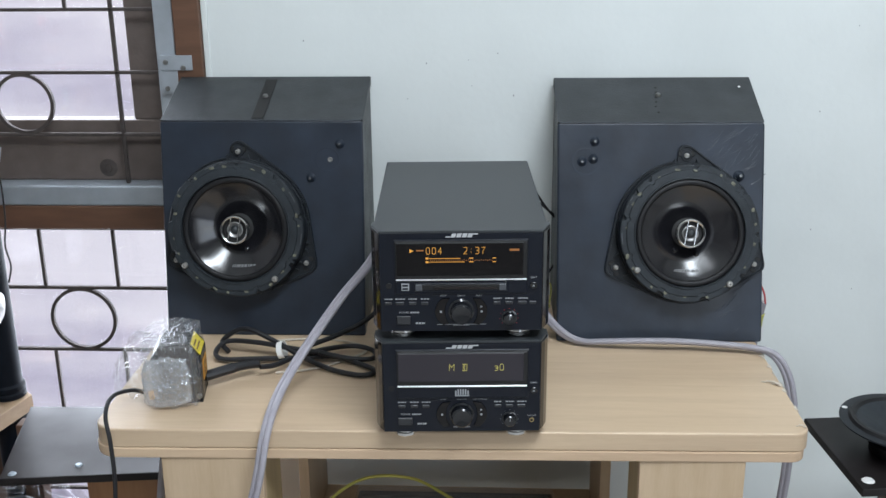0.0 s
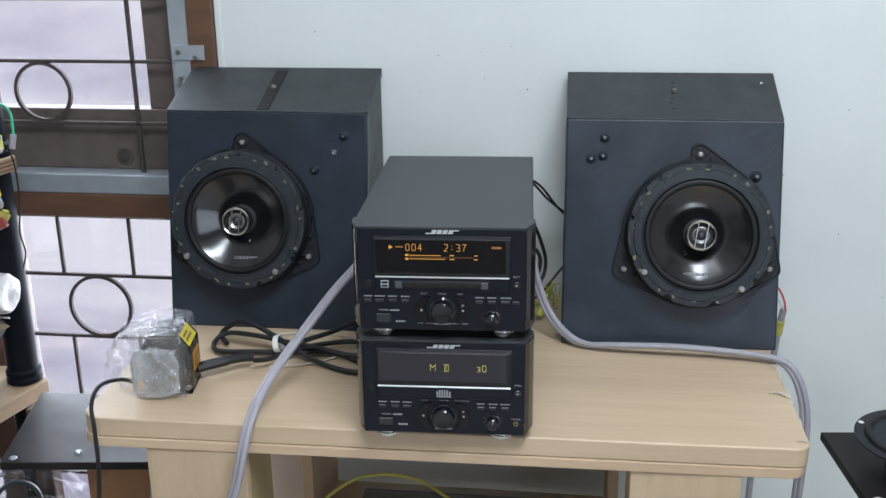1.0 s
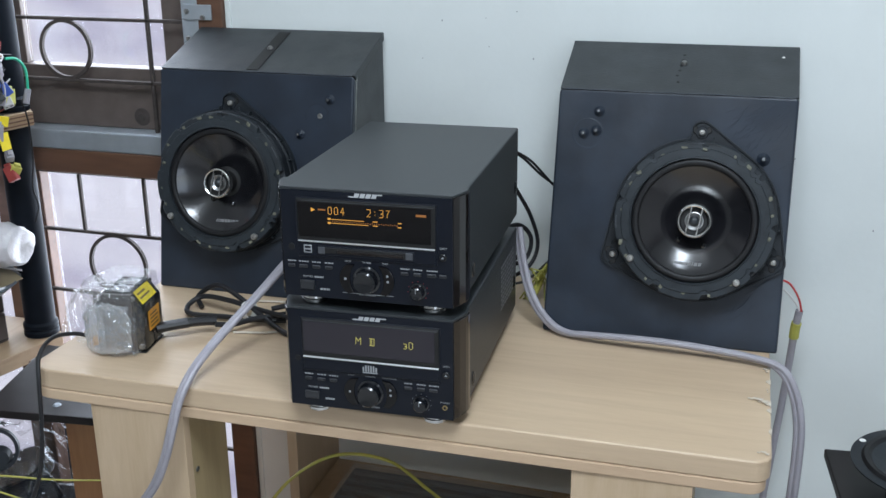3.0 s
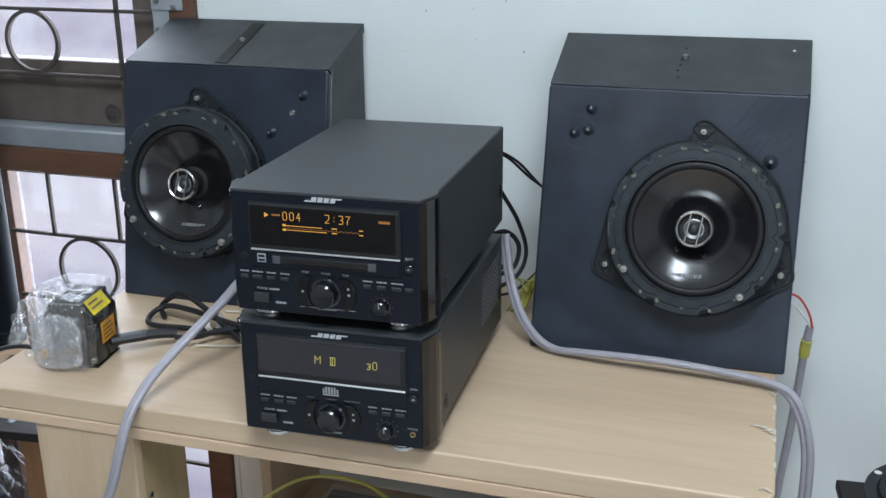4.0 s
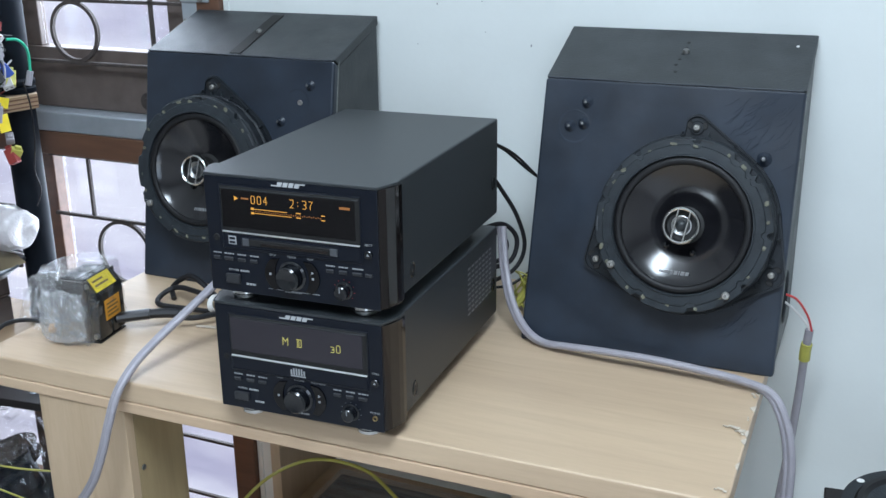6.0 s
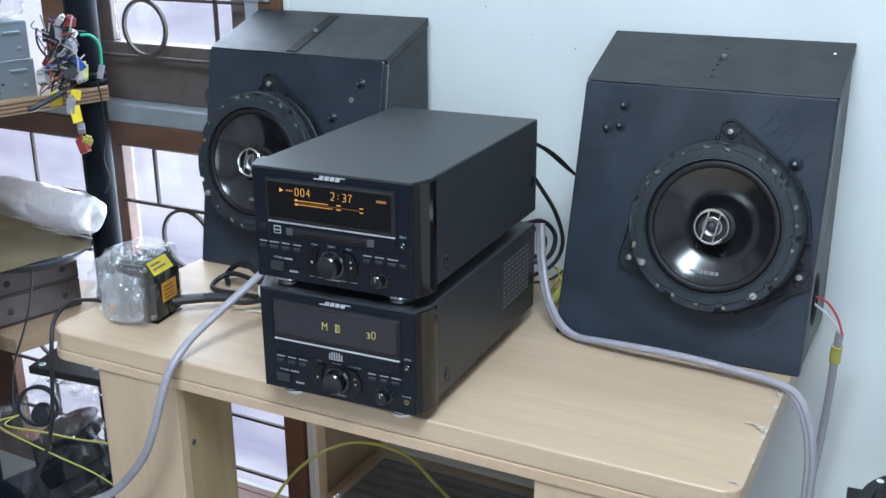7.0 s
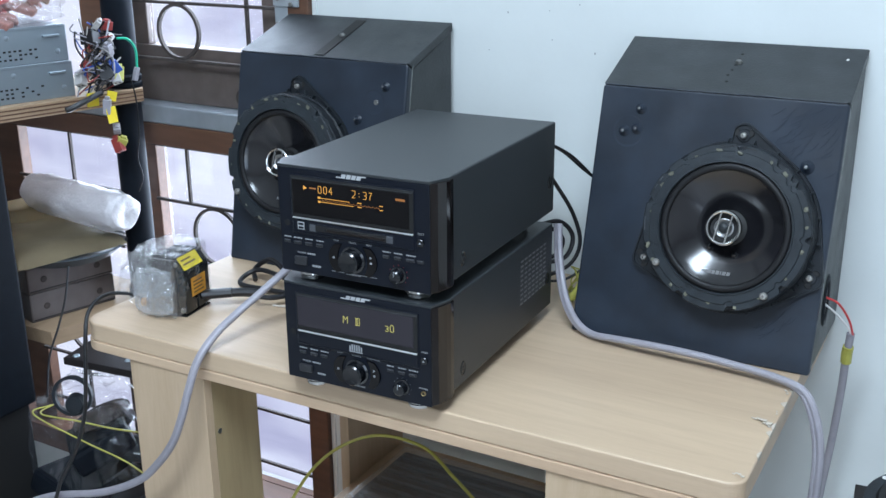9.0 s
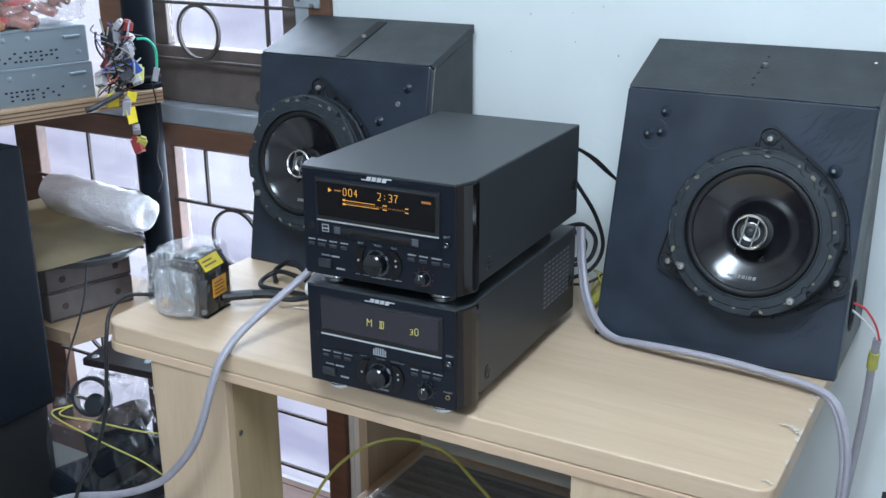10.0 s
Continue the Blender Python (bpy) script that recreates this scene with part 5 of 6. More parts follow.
cable("black mains lead hanging over the table's corner", [(-0.286, 1.252, 0.766), (-0.303, 1.238, 0.776), (-0.318, 1.212, 0.779), (-0.316, 1.182, 0.768), (-0.306, 1.163, 0.742), (-0.302, 1.152, 0.69), (-0.310, 1.148, 0.63), (-0.335, 1.145, 0.57), (-0.375, 1.14, 0.50), (-0.40, 1.14, 0.40), (-0.41, 1.14, 0.02)], 0.0027, M_BLACKCABLE, name="mains_lead")
# folded black mains lead with its white tie
coil = thing("folded_mains_lead", "folded black mains lead held by a white tie", "cable")
tie_at = Vector((-0.140, 1.392, 0.766))
loops = [
    [(-0.157, 1.330, 0.768), (-0.14, 1.345, 0.764), (-0.118, 1.372, 0.764), (-0.080, 1.398, 0.765), (-0.040, 1.415, 0.763), (-0.012, 1.405, 0.760), (-0.010, 1.385, 0.758), (-0.04, 1.378, 0.760), (-0.085, 1.380, 0.768)],
    [(-0.085, 1.380, 0.768), (-0.125, 1.388, 0.770), (-0.175, 1.402, 0.772), (-0.222, 1.415, 0.768), (-0.236, 1.398, 0.760), (-0.222, 1.378, 0.757), (-0.175, 1.380, 0.757), (-0.11, 1.385, 0.757)],
    [(-0.11, 1.385, 0.757), (-0.070, 1.392, 0.757), (-0.030, 1.372, 0.756), (-0.004, 1.350, 0.755), (-0.022, 1.336, 0.755), (-0.066, 1.352, 0.756), (-0.11, 1.378, 0.762)],
    [(-0.11, 1.378, 0.762), (-0.15, 1.398, 0.776), (-0.19, 1.412, 0.788), (-0.215, 1.420, 0.780), (-0.232, 1.418, 0.765), (-0.22, 1.405, 0.756)],
    [(-0.105, 1.39, 0.772), (-0.060, 1.425, 0.778), (-0.020, 1.448, 0.795), (0.01, 1.46, 0.83), (0.03, 1.47, 0.87)],
]
for pts in loops:
    part("lead_turn", tube(pts, 0.0036, 9, 10), M_BLACKCABLE, coil, smooth=True)
part("tie", lathe([(0.0150, -0.004), (0.0162, -0.004), (0.0162, 0.004), (0.0150, 0.004)], 20, Matrix.Translation(tie_at) @ Matrix.Rotation(radians(75), 4, "Y") @ Matrix.Diagonal((0.75, 1, 1, 1)), close=True), M_WHITE, coil, "white paper tie")
cable("thin bare beige wire behind the black lead", [(-0.16, 1.455, 0.7525), (-0.11, 1.462, 0.7525), (-0.06, 1.455, 0.7525), (-0.025, 1.43, 0.7525), (-0.04, 1.40, 0.7525), (-0.09, 1.36, 0.7525), (-0.14, 1.345, 0.7525)], 0.0016, M_CHIP, name="thin_wire")
# leads behind the units
for pts, rr in (([(0.178, 1.508, 0.985), (0.20, 1.535, 0.968), (0.225, 1.575, 0.93), (0.262, 1.63, 0.885)], 0.0017),
                ([(0.186, 1.508, 0.986), (0.212, 1.54, 0.962), (0.236, 1.58, 0.92), (0.268, 1.635, 0.87)], 0.0017),
                ([(0.180, 1.508, 0.960), (0.198, 1.53, 0.92), (0.213, 1.55, 0.88), (0.222, 1.555, 0.84), (0.212, 1.545, 0.81), (0.18, 1.53, 0.79)], 0.0027),
                ([(0.178, 1.508, 0.87), (0.200, 1.535, 0.872), (0.214, 1.548, 0.85), (0.208, 1.54, 0.822), (0.18, 1.525, 0.812)], 0.003),
                ([(0.178, 1.508, 0.862), (0.192, 1.53, 0.862), (0.203, 1.54, 0.846), (0.198, 1.535, 0.826), (0.178, 1.52, 0.818)], 0.003),
                ([(0.18, 1.53, 0.785), (0.21, 1.545, 0.79), (0.24, 1.585, 0.815), (0.27, 1.64, 0.84)], 0.0018)):
    cable("black signal lead behind the stacked units", pts, rr, M_BLACKCABLE, name="signal_lead")
ytape = thing("yellow_wire_tangle", "tangle of thin yellow wire with a taped joint", "wire")
part("joint", tube([(0.213, 1.548, 0.758), (0.222, 1.56, 0.775), (0.228, 1.57, 0.798)], 0.0055, 8, 5), M_YELLOW, ytape, "yellow taped joint", smooth=True)
rngy = random.Random(5)
for k in range(6):
    a = [(0.225 + rngy.uniform(-0.004, 0.004), 1.565 + rngy.uniform(-0.01, 0.01), 0.795)]
    for j in range(4):
        a.append((0.222 + rngy.uniform(-0.022, 0.022), 1.565 + rngy.uniform(-0.02, 0.025), 0.757 + rngy.uniform(0, 0.05)))
    a.append((0.215 + rngy.uniform(-0.02, 0.02), 1.565, 0.753))
    part("strand", tube(a, 0.0011, 6, 8), M_YELLOW, ytape, smooth=True)
cable("yellow-green wire behind the leaning speaker box", [(-0.345, 1.56, 0.758), (-0.343, 1.58, 0.79), (-0.338, 1.60, 0.82), (-0.335, 1.62, 0.85)], 0.004, M_YELLOW, name="yellow_wire")

# ---- under the table ----
amp = thing("car_amplifier", "dark car amplifier in stretch film on the lower shelf", "amplifier", pose(0.095, 1.44, 0.392))
part("body", box(-0.158, 0.158, -0.115, 0.115, 0, 0.052, 0.004), M_PLATE, amp)
for k in range(9):
    part("fin", box(-0.150, 0.150, -0.100 + 0.024 * k, -0.092 + 0.024 * k, 0.052, 0.057, 0.001, 1), M_CASE, amp)
part("film", box(-0.161, 0.161, -0.118, 0.118, 0.0005, 0.0600, 0.006, 2), film_material("stretch_film", (0.7, 0.7, 0.7), 0.86, 0.08), amp, "clear stretch film")
cable("thin yellow-green wire looped over the amplifier", [(-0.20, 1.30, 0.20), (-0.165, 1.33, 0.36), (-0.115, 1.38, 0.485), (-0.050, 1.43, 0.533), (0.03, 1.45, 0.530), (0.10, 1.43, 0.505), (0.17, 1.41, 0.474), (0.235, 1.40, 0.462), (0.275, 1.41, 0.50)], 0.0024, M_YELLOW, name="yellow_wire")

# ---- low stand with a bare driver, right of the table ----
rstand = thing("low_stand", "black steel plate stand against the wall", "stand", pose(0.786, 1.380, 0, 0, 0, 6.5))
part("plate", box(-0.163, 0.163, -0.098, 0.098, 0.625, 0.637, 0.0015), M_PLATE, rstand)
for lx in (-0.03, 0.12):
    for ly in (-0.075, 0.075):
        part("leg", box(lx - 0.012, lx + 0.012, ly - 0.012, ly + 0.012, 0, 0.625, 0.002), M_FRAME, rstand)
part("bolt_head", lathe([(0, 0.002), (0.006, 0.002), (0.0085, 0)], 18, Matrix.Translation((-0.159 + 0.012, -0.078, 0.637))), M_WHITE, rstand, "pale round bolt head", smooth=True)
bare = thing("bare_driver", "bare coaxial car driver lying face up on the stand", "loudspeaker", pose(0.716, 1.362, 0.637) @ Matrix.Diagonal((0.97, 0.97, 0.76, 1)))
part("magnet", lathe([(0, 0), (0.040, 0), (0.042, 0.003), (0.042, 0.022), (0.03, 0.026), (0, 0.026)], 40), M_BELL, bare, smooth=True)
part("basket", lathe([(0.034, 0.024), (0.045, 0.034), (0.074, 0.056), (0.083, 0.058), (0.086, 0.061), (0.086, 0.0635), (0.074, 0.0635), (0.070, 0.057), (0.044, 0.038), (0.034, 0.026)], 56, close=True), M_PLASTIC, bare, "black basket", smooth=True)
part("surround", lathe([(0.074, 0.0635), (0.071, 0.0685), (0.066, 0.0685), (0.062, 0.064)], 48), M_RUBBER, bare, smooth=True)
part("cone", lathe([(0.062, 0.064), (0.045, 0.054), (0.022, 0.042), (0, 0.040)], 48), M_RING, bare, "grey cone", smooth=True)
part("tweeter", lathe([(0.012, 0.040), (0.014, 0.062), (0.019, 0.068), (0.015, 0.072), (0.008, 0.070), (0, 0.073)], 28), M_BELL, bare, smooth=True)
for k in range(4):
    a = radians(150 + 90 * k)
    part("mount_hole", lathe([(0, 0.0640), (0.0038, 0.0640), (0.0042, 0.0634)], 12, Matrix.Translation((0.0805 * math.cos(a), 0.0805 * math.sin(a), 0))), M_WHITE, bare)

# ---- low steel stand, left of the table ----
lstand = thing("low_stand", "worn black steel plate stand by the window", "stand")
part("plate", prism([(-0.530, 1.300), (-0.280, 1.330), (-0.335, 1.525), (-0.580, 1.520)], 0.593, 0.605, "z", 0.0015), M_PLATE, lstand)
part("leg", box(-0.425, -0.285, 1.345, 1.362, 0, 0.593, 0.001), M_BROWNWOOD, lstand, "orange-brown wooden leg panel")
part("leg", box(-0.425, -0.345, 1.485, 1.500, 0, 0.593, 0.001), M_BROWNWOOD, lstand)
part("leg", box(-0.588, -0.558, 1.478, 1.505, 0, 0.593, 0.002), M_FRAME, lstand, "dark brown square leg")
for bx, by in ((-0.432, 1.342), (-0.517, 1.315), (-0.40, 1.41), (-0.395, 1.49)):
    part("bolt_head", lathe([(0, 0.002), (0.004, 0.002), (0.006, 0)], 14, Matrix.Translation((bx, by, 0.605))), M_STEEL if by > 1.38 else M_ZINC, lstand, smooth=True)
cable("grey lead hanging beside the table leg", [(-0.27, 1.30, 0.705), (-0.287, 1.295, 0.66), (-0.30, 1.29, 0.58), (-0.315, 1.28, 0.46), (-0.33, 1.27, 0.30), (-0.33, 1.26, 0.02)], 0.0055, M_GREYCABLE, name="speaker_cable")

# ---- storage rack by the window ----
rack = thing("storage_rack", "plywood storage rack with black tube posts", "rack")
part("shelf", prism([(-0.618, 1.607), (-0.676, 1.381), (-0.756, 1.07), (-1.25, 1.07), (-1.25, 1.652), (-0.668, 1.652)], 0.949, 0.972, "z", 0.001), M_PLY, rack, "plywood upper shelf")
for k in range(3):
    part("ply_layer", prism([(-0.6170, 1.607), (-0.6750, 1.381), (-0.7550, 1.07), (-0.7560, 1.07), (-0.6760, 1.3812), (-0.6182, 1.6075)], 0.9525 + 0.0065 * k, 0.9545 + 0.0065 * k, "z"), M_FRAME, rack)
part("shelf", prism([(-0.618, 1.606), (-0.672, 1.395), (-1.25, 1.395), (-1.25, 1.652), (-0.668, 1.652)], 0.556, 0.582, "z", 0.001), M_PLY, rack, "plywood lower shelf")
post_prof = [(0.0255, 0.5825), (0.029, 0.5835), (0.029, 0.591), (0.0262, 0.594), (0.029, 0.597), (0.029, 0.604), (0.0255, 0.608), (0.0255, 0.945), (0.0265, 0.9485)]
up_prof = [(0.0265, 0.9725), (0.0305, 0.973), (0.0305, 0.980), (0.0275, 0.983), (0.0305, 0.986), (0.0305, 0.992), (0.0265, 0.996), (0.0265, 1.70), (0, 1.70)]
for px_, py_ in ((-0.657, 1.603), (-1.20, 1.60), (-1.20, 1.12)):
    part("post", lathe(post_prof, 28, Matrix.Translation((px_, py_, 0))), M_POST, rack, "black tube post", smooth=True)
    part("post", lathe(up_prof, 28, Matrix.Translation((px_, py_, 0))), M_POST, rack, "black tube post", smooth=True)
    part("post_foot", lathe([(0, 0), (0.0265, 0), (0.0265, 0.5555)], 24, Matrix.Translation((px_, py_, 0))), M_POST, rack, smooth=True)

E_ = Vector((0.249, 0.9685, 0))      # along the rack's open edge, towards the wall
O_ = Vector((0.9685, -0.249, 0))     # outward


def rack_pose(along, out, z):
    p = Vector((-0.618, 1.607, z)) + E_ * along + O_ * out
    return pose(p.x, p.y, p.z, 0, 0, -14.4)


def car_stereo(label, m, w, d, h, seed):
    """A metal car stereo chassis; its punched side looks outward (+x)."""
    ob = thing("car_stereo", label, "car stereo", m, "stacked car stereos")
    part("chassis", box(-d, 0, -w, 0, 0, h, 0.0015), M_ZINC, ob, "galvanised punched chassis")
    part("fold", box(-0.010, 0.0012, -w + 0.004, -0.004, h - 0.003, h + 0.001, 0.0004, 1), M_ZINC, ob)
    part("clip", box(-0.001, 0.0045, -0.042, -0.014, h - 0.018, h - 0.014, 0.0008, 1), M_ZINC, ob)
    rr = random.Random(seed)
    for k in range(12):
        for j in range(3):
            if rr.random() < 0.55:
                y, z = -0.055 - 0.0085 * k, 0.010 + 0.0065 * j
                part("punched_hole", box(-0.001, 0.0005, y - 0.0022, y + 0.0022, z - 0.0014, z + 0.0014), M_DARK, ob)
    for y, z in ((-0.018, 0.016), (-0.10, h - 0.014), (-0.14, h - 0.014)):
        part("dimple", lathe([(0, 0.0008), (0.003, 0.0007), (0.0045, 0)], 14), M_ZINC, ob, m=Matrix.Translation((0, y, z)) @ Matrix.Rotation(radians(90), 4, "Y"), smooth=True)
    return ob


car_stereo("grey galvanised car stereo chassis lying on the rack shelf", rack_pose(-0.113, -0.020, 0.972), 0.19, 0.16, 0.058, 2)
car_stereo("grey galvanised car stereo chassis stacked on another", rack_pose(-0.116, -0.022, 1.0312), 0.19, 0.16, 0.058, 8)
redbag = thing("parts_bag", "clear bag of reddish spare parts on the car stereos", "plastic bag", rack_pose(-0.20, -0.075, 1.0905))
part("film", crumpled((0.13, 0.20, 0.075), 6.0, 0.18, 4, Matrix.Translation((0, 0, 0.037))), M_FILM, redbag, "clear crumpled film")
salmon = material("salmon_foam", (0.30, 0.14, 0.115), 0.7, vary=0.3, scale=30)
for k in range(26):
    rr = random.Random(30 + k)
    p = Matrix.Translation((rr.uniform(-0.040, 0.048), rr.uniform(-0.08, 0.08), 0.008 + 0.016 * (k % 4))) @ Euler((rr.uniform(-0.5, 0.5), rr.uniform(-0.5, 0.5), rr.uniform(0, 3))).to_matrix().to_4x4()
    part("spare_part", box(-0.018, 0.018, -0.012, 0.012, -0.006, 0.006, 0.003), M_RED if k % 7 == 0 else (M_BROWNWOOD if k % 3 == 0 else salmon), redbag, m=p)

# hanging looms of plugs
loom = thing("wire_loom", "bundle of coloured plugs and wires hanging off the shelf", "wire loom", rack_pose(-0.078, 0.006, 0.948))
rngl = random.Random(12)
# White and red plugs toned down: the backlit loom's shade is in their colours.
M_WHITE_SHADED = material("white_plastic_shaded", (0.40, 0.385, 0.37), 0.5, vary=0.15, scale=60)
M_RED_SHADED = material("red_plastic_shaded", (0.25, 0.035, 0.03), 0.5, vary=0.2, scale=60)
colours = (M_WHITE_SHADED, M_BLACKCABLE, M_GREYCABLE, M_WHITE_SHADED, M_RED_SHADED, M_BLUE, M_YELLOW, M_BLACKCABLE, M_GREYCABLE)
plugs = [(0.0, -0.045, 0.055, M_WHITE_SHADED, 0.030), (0.006, -0.035, 0.075, M_RED_SHADED, 0.022), (0.004, 0.0, 0.062, M_BLACKCABLE, 0.038), (0.008, 0.020, 0.115, M_WHITE_SHADED, 0.026), (0.012, 0.012, 0.100, M_GREYCABLE, 0.030),
         (0.008, 0.028, 0.070, M_BLUE, 0.028), (0.010, 0.034, 0.058, M_YELLOW, 0.034), (0.012, 0.026, 0.050, M_WHITE_SHADED, 0.022), (0.004, 0.022, 0.138, M_RED_SHADED, 0.020), (0.006, 0.0, 0.140, M_WHITE_SHADED, 0.026), (0.004, -0.015, 0.120, M_BLACKCABLE, 0.028),
         (0.010, -0.030, 0.020, M_TAG, 0.026), (0.016, -0.004, 0.008, M_GREYCABLE, 0.034), (0.020, 0.002, -0.008, M_TAG, 0.030), (0.014, 0.010, 0.022, M_TAG, 0.018), (0.010, 0.016, -0.034, M_GREYCABLE, 0.022), (0.006, 0.018, -0.062, M_RED_SHADED, 0.034), (0.008, 0.024, -0.060, M_YELLOW, 0.030)]
for x, y, z, mat, ln in plugs:
    flag = mat is M_TAG
    w = rngl.uniform(0.0062, 0.0088) if mat is not M_BLACKCABLE else 0.0125
    d = 0.0011 if flag else w * rngl.uniform(0.6, 1.2)
    mm = Matrix.Translation((x, y * 0.8, z)) @ Euler((rngl.uniform(-0.9, 0.9), rngl.uniform(-0.7, 0.7), rngl.uniform(-1.2, 1.2))).to_matrix().to_4x4()
    if flag:
        mm = Matrix.Translation((x, y * 0.8, z)) @ Euler((rngl.uniform(-0.3, 0.3), rngl.uniform(-0.2, 0.2), rngl.uniform(-0.4, 0.4))).to_matrix().to_4x4()
        part("tape_flag", box(-d, d, -w * 1.3, w * 1.3, -ln * 0.45, ln * 0.45, 0.0006, 1), mat, loom, "yellow tape flag", mm)
        continue
    plug = part("plug", box(-d, d, -w, w, -ln * 0.42, ln * 0.30, 0.0012, 2), mat, loom, m=mm)
    part("plug_neck", box(-d * 0.6, d * 0.6, -w * 0.6, w * 0.6, ln * 0.30, ln * 0.46, 0.0008, 1), mat, plug, m=Matrix.Identity(4))
    for sy in (-0.45, 0.45):
        part("contact", box(-d * 0.25, d * 0.25, (sy - 0.25) * w, (sy + 0.25) * w, -ln * 0.425, -ln * 0.418), M_DARK, plug, m=Matrix.Identity(4))
for k in range(24):
    mat = colours[k % len(colours)] if k < 15 else M_BLACKCABLE
    y0 = rngl.uniform(-0.045, 0.030)
    pts = [(rngl.uniform(-0.02, 0.01), y0, 0.03 + rngl.uniform(-0.02, 0.03))]
    for j in range(5):
        pts.append((rngl.uniform(-0.004, 0.02), y0 * 0.6 + rngl.uniform(-0.032, 0.026), 0.050 + 0.020 * j + rngl.uniform(-0.020, 0.025)))
    part("loom_wire", tube(pts, rngl.uniform(0.0009, 0.0016), 5, 6), mat, loom)
part("green_wire", tube([(0.010, 0.030, 0.115), (0.012, 0.048, 0.112), (0.014, 0.060, 0.095), (0.014, 0.060, 0.062)], 0.0022, 7, 8), M_GREEN, loom, "green wire with a crimp", smooth=True)
part("crimp", tube([(0.014, 0.060, 0.064), (0.013, 0.054, 0.042)], 0.005, 8, 3), M_GREYCABLE, loom)
part("thin_lead", tube([(0.014, 0.045, 0.05), (0.018, 0.050, 0.01), (0.016, 0.050, -0.05), (0.014, 0.044, -0.09), (0.014, 0.050, -0.125), (0.014, 0.040, -0.15)], 0.0014, 6, 8), M_BLACKCABLE, loom)
part("hanging_lead", tube([(0.014, -0.01, 0.03), (0.020, -0.04, 0.022), (0.016, -0.065, 0.012), (0.014, -0.075, 0.010)], 0.005, 7, 6), M_BLACKCABLE, loom)

# lower shelf: stacked pale units, a tray, wrapping sheet and a roll
for k, (z, h) in enumerate(((0.582, 0.052), (0.6345, 0.0465))):
    ob = thing("equipment_case", "pale dusty metal equipment case on the lower shelf", "equipment case", pose(-0.690, 1.560, z, 0, 0, -14.4), "stacked equipment cases")
    part("case", prism([(0.0, 0.0), (0.0, -0.16), (-0.22, -0.16), (-0.22, 0.0)], 0, h, "z", 0.003), M_DRAWER, ob)
    for y in (-0.03, -0.13):
        part("case_screw", lathe([(0, 0.0015), (0.005, 0.001), (0.006, 0)], 12), M_IRON, ob, m=Matrix.Translation((0, y, h * 0.5)) @ Matrix.Rotation(radians(90), 4, "Y"))
    part("seam", box(-0.001, 0.0008, -0.156, -0.004, 0.004, 0.0055), M_DARK, ob)
tray = alone("round_tray", lathe([(0, 0), (0.085, 0), (0.105, 0.016), (0.108, 0.018), (0.104, 0.020), (0.083, 0.004), (0, 0.004)], 44), material("slate_plastic", (0.045, 0.055, 0.065), 0.4, vary=0.2, scale=30), "dark slate plastic tray on the cases", "tray", smooth=True, m=pose(-0.742, 1.505, 0.6815))
sheet = bmesh.new()
nx, ny = 18, 14
grid = []
for i in range(nx + 1):
    row = []
    for j in range(ny + 1):
        x, y = -0.17 + 0.30 * i / nx, -0.11 + 0.22 * j / ny
        z = 0.012 * noise.noise(Vector((x * 9, y * 9, 1.3))) - 0.9 * max(0, x - 0.06) ** 2 * 4 + 0.02 * (i / nx < 0.2)
        row.append(sheet.verts.new((x, y, z)))
    grid.append(row)
for i in range(nx):
    for j in range(ny):
        sheet.faces.new((grid[i][j], grid[i + 1][j], grid[i + 1][j + 1], grid[i][j + 1]))
bmesh.ops.solidify(sheet, geom=sheet.faces[:], thickness=0.003)
alone("wrapping_sheet", sheet, M_KRAFT, "creased khaki wrapping sheet laid over the tray", "wrapping sheet", smooth=True, m=pose(-0.79, 1.475, 0.717, 0, 0, -12))
roll = bmesh.new()
lathe([(0, 0.003), (0.010, 0.002), (0.016, 0.0), (0.026, 0.001), (0.033, 0.006)] + [(0.0360 + 0.0016 * math.sin(k * 2.1), 0.02 + 0.022 * k) for k in range(12)] + [(0.034, 0.28), (0, 0.28)], 36, None, roll)
for v in roll.verts:
    v.co.x += 0.005 * noise.noise(v.co * 32) + 0.0018 * noise.noise(v.co * 120)
    v.co.y += 0.005 * noise.noise(v.co * 32 + Vector((5, 5, 5))) + 0.0018 * noise.noise(v.co * 120 + Vector((5, 5, 5)))
    v.co.z += 0.004 * noise.noise(v.co * 45 + Vector((9, 2, 5)))
rm = Matrix.Translation((-0.628, 1.548, 0.759)) @ Matrix.Rotation(radians(172), 4, "Z") @ Matrix.Rotation(radians(91), 4, "Y")
roll_ob = thing("bubble_wrap_roll", "rolled milky bubble wrap on the wrapping sheet", "packing roll", rm)
part("wrap", roll, M_BUBBLE, roll_ob, "milky bubble wrap", smooth=True)
part("loose_edge", tube([(0.0395, 0.002, 0.006), (0.0402, 0.004, 0.10), (0.0398, 0.001, 0.20), (0.0392, 0.003, 0.29)], 0.0022, 6, 8, 0.5), M_BUBBLE, roll_ob, "loose outer edge", smooth=True)
# dark cabinet before the rack
cab = thing("dark_speaker_cabinet", "tall dark blue-black speaker cabinet beside the rack", "loudspeaker", pose(-0.80, 1.24, 0))
part("body", box(-0.14, 0.135, -0.11, 0.105, 0.475, 0.920, 0.006), M_POST, cab)
part("top_cap", lathe([(0, 0.012), (0.045, 0.012), (0.05, 0.008), (0.052, 0)], 32, Matrix.Translation((0.05, 0.04, 0.920))), M_PLASTIC, cab, smooth=True)
part("stand", box(-0.12, 0.125, -0.10, 0.095, 0, 0.4745, 0.003), M_DARK, cab, "black stand under the cabinet")
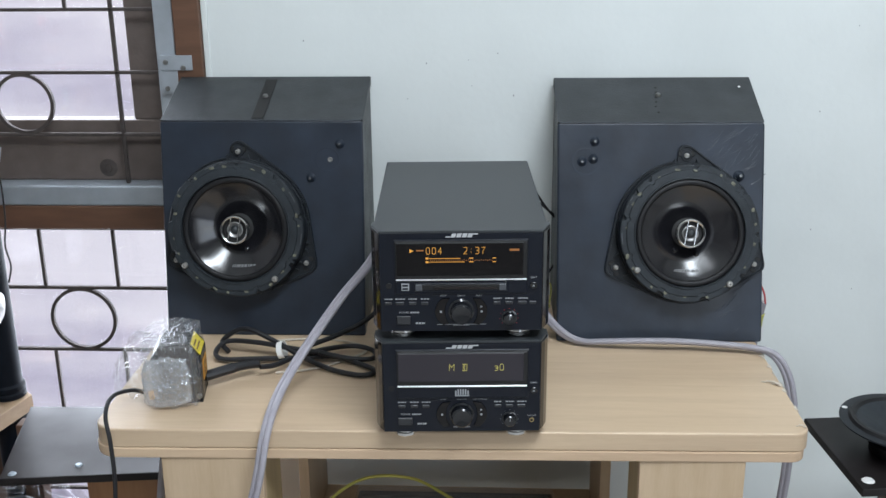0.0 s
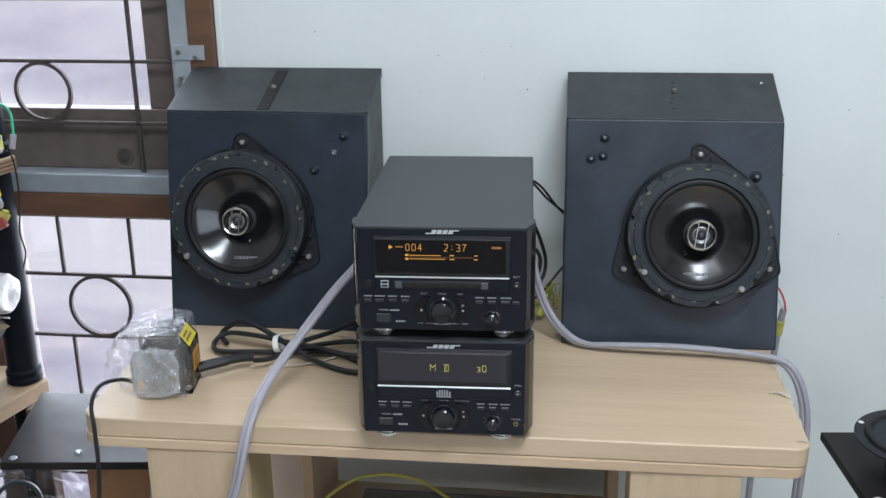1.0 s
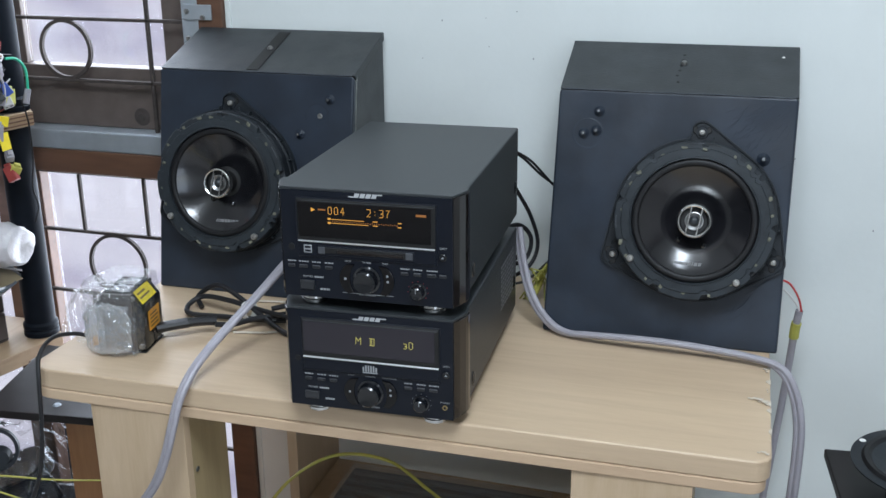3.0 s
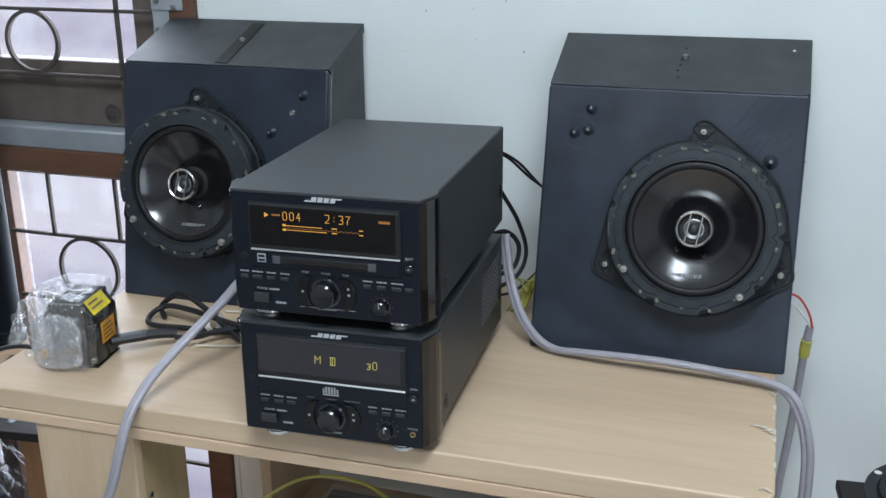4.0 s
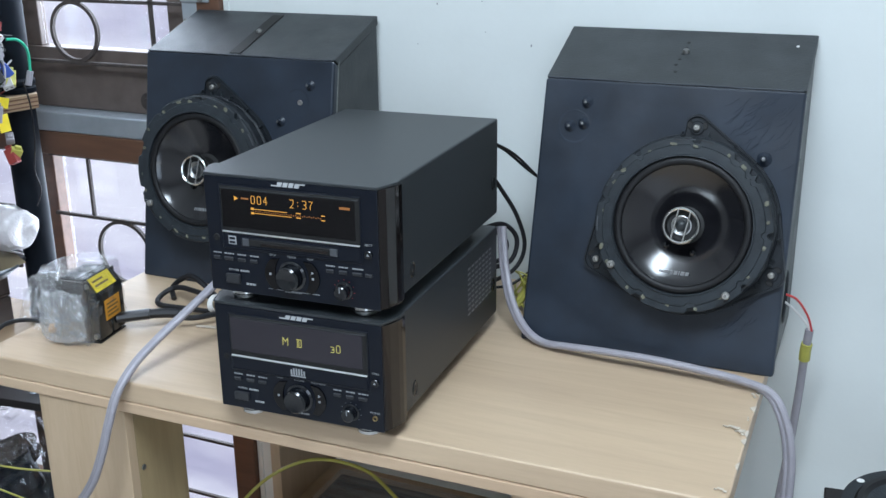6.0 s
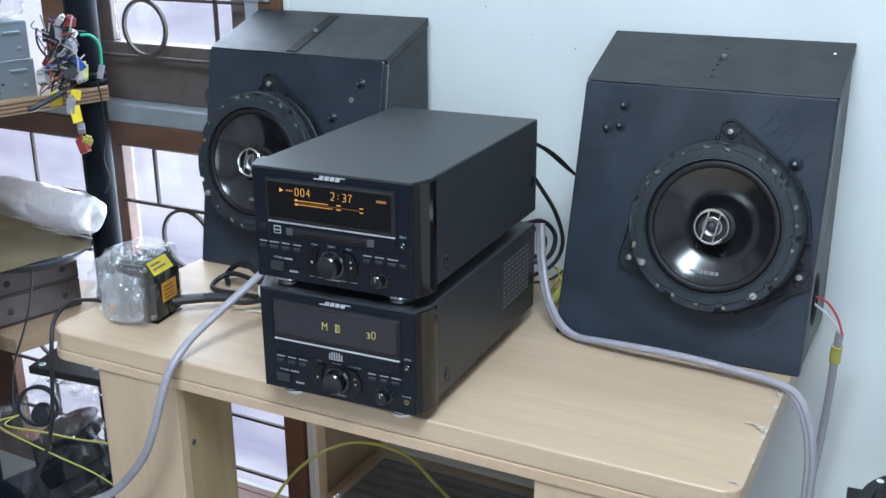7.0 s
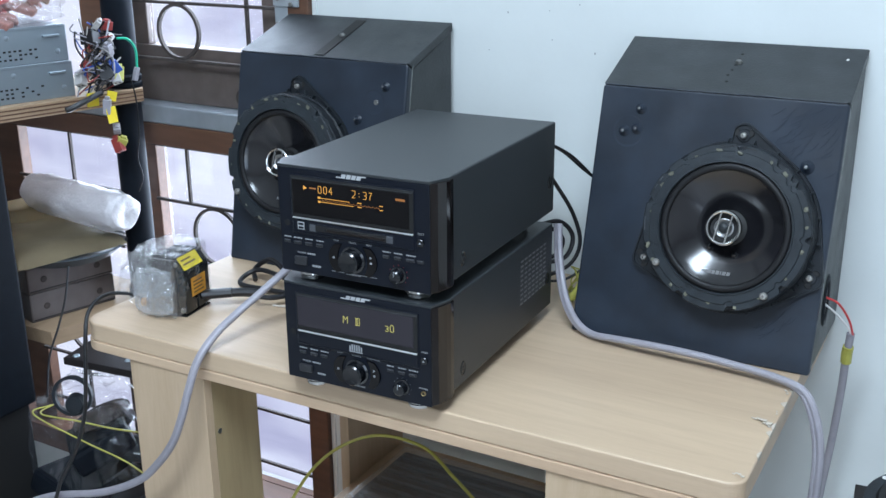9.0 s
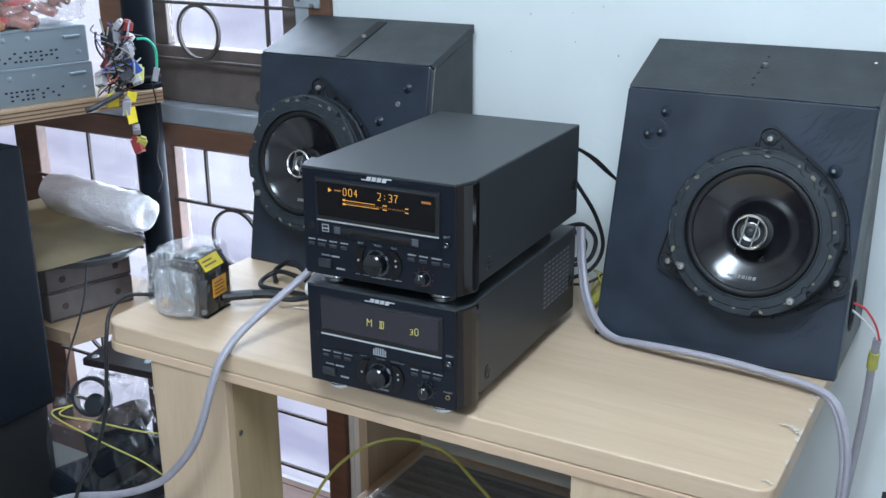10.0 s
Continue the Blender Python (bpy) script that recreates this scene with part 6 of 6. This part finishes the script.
cable("thin yellow wire hanging past the car stereos", [(-0.80, 1.33, 1.08), (-0.775, 1.318, 1.05), (-0.768, 1.315, 1.00), (-0.772, 1.312, 0.955), (-0.775, 1.31, 0.94)], 0.0022, M_YELLOW, name="yellow_wire")

# clutter on the floor by the window
heap = thing("parts_sack", "clear sack of dark spare parts standing on the floor", "plastic sack", pose(-0.565, 1.40, 0))
part("sack_film", crumpled((0.25, 0.20, 0.52), 2.0, 0.12, 5, Matrix.Translation((0, 0, 0.258))), M_SACK, heap, "clear crumpled film")
rngh = random.Random(44)
for k in range(16):
    p = Matrix.Translation((rngh.uniform(-0.05, 0.05), rngh.uniform(-0.04, 0.04), 0.03 + 0.028 * k)) @ Euler((rngh.uniform(-0.6, 0.6), rngh.uniform(-0.6, 0.6), rngh.uniform(0, 3))).to_matrix().to_4x4()
    if k % 3:
        part("spare_block", box(-0.075, 0.075, -0.05, 0.05, -0.022, 0.022, 0.008), (M_POST, M_PLASTIC, M_POST)[k % 3], heap, m=p)
    else:
        part("spare_reel", lathe([(0, -0.012), (0.05, -0.012), (0.05, -0.008), (0.03, -0.006), (0.03, 0.006), (0.05, 0.008), (0.05, 0.012), (0, 0.012)], 28), M_BELL, heap, m=p, smooth=True)
hoop = thing("speaker_hoop", "dark ring-shaped speaker frame on the sack", "speaker frame", pose(-0.500, 1.285, 0.553, 80, 0, 25))
part("hoop", lathe([(0.027, -0.004), (0.032, -0.004), (0.032, 0.004), (0.027, 0.004)], 40, close=True), M_PLASTIC, hoop, "dark brown hoop", smooth=True)
part("hub", lathe([(0, 0.008), (0.014, 0.007), (0.017, -0.006), (0, -0.008)], 24, Matrix.Translation((0.004, -0.013, 0))), M_PLASTIC, hoop, smooth=True)
for pts in ([(-0.56, 1.29, 0.52), (-0.553, 1.25, 0.524), (-0.45, 1.25, 0.506), (-0.352, 1.25, 0.494), (-0.30, 1.27, 0.45)], [(-0.55, 1.29, 0.525), (-0.535, 1.25, 0.529), (-0.451, 1.25, 0.538), (-0.37, 1.25, 0.546), (-0.30, 1.28, 0.54)]):
    cable("yellow wire lying over the sack", pts, 0.0012, M_YELLOW, name="yellow_wire")
cable("thin black lead hanging from the rack to the sack", [(-0.662, 1.44, 0.69), (-0.650, 1.415, 0.64), (-0.645, 1.39, 0.60), (-0.64, 1.36, 0.555), (-0.62, 1.33, 0.50)], 0.0018, M_BLACKCABLE, name="thin_lead")
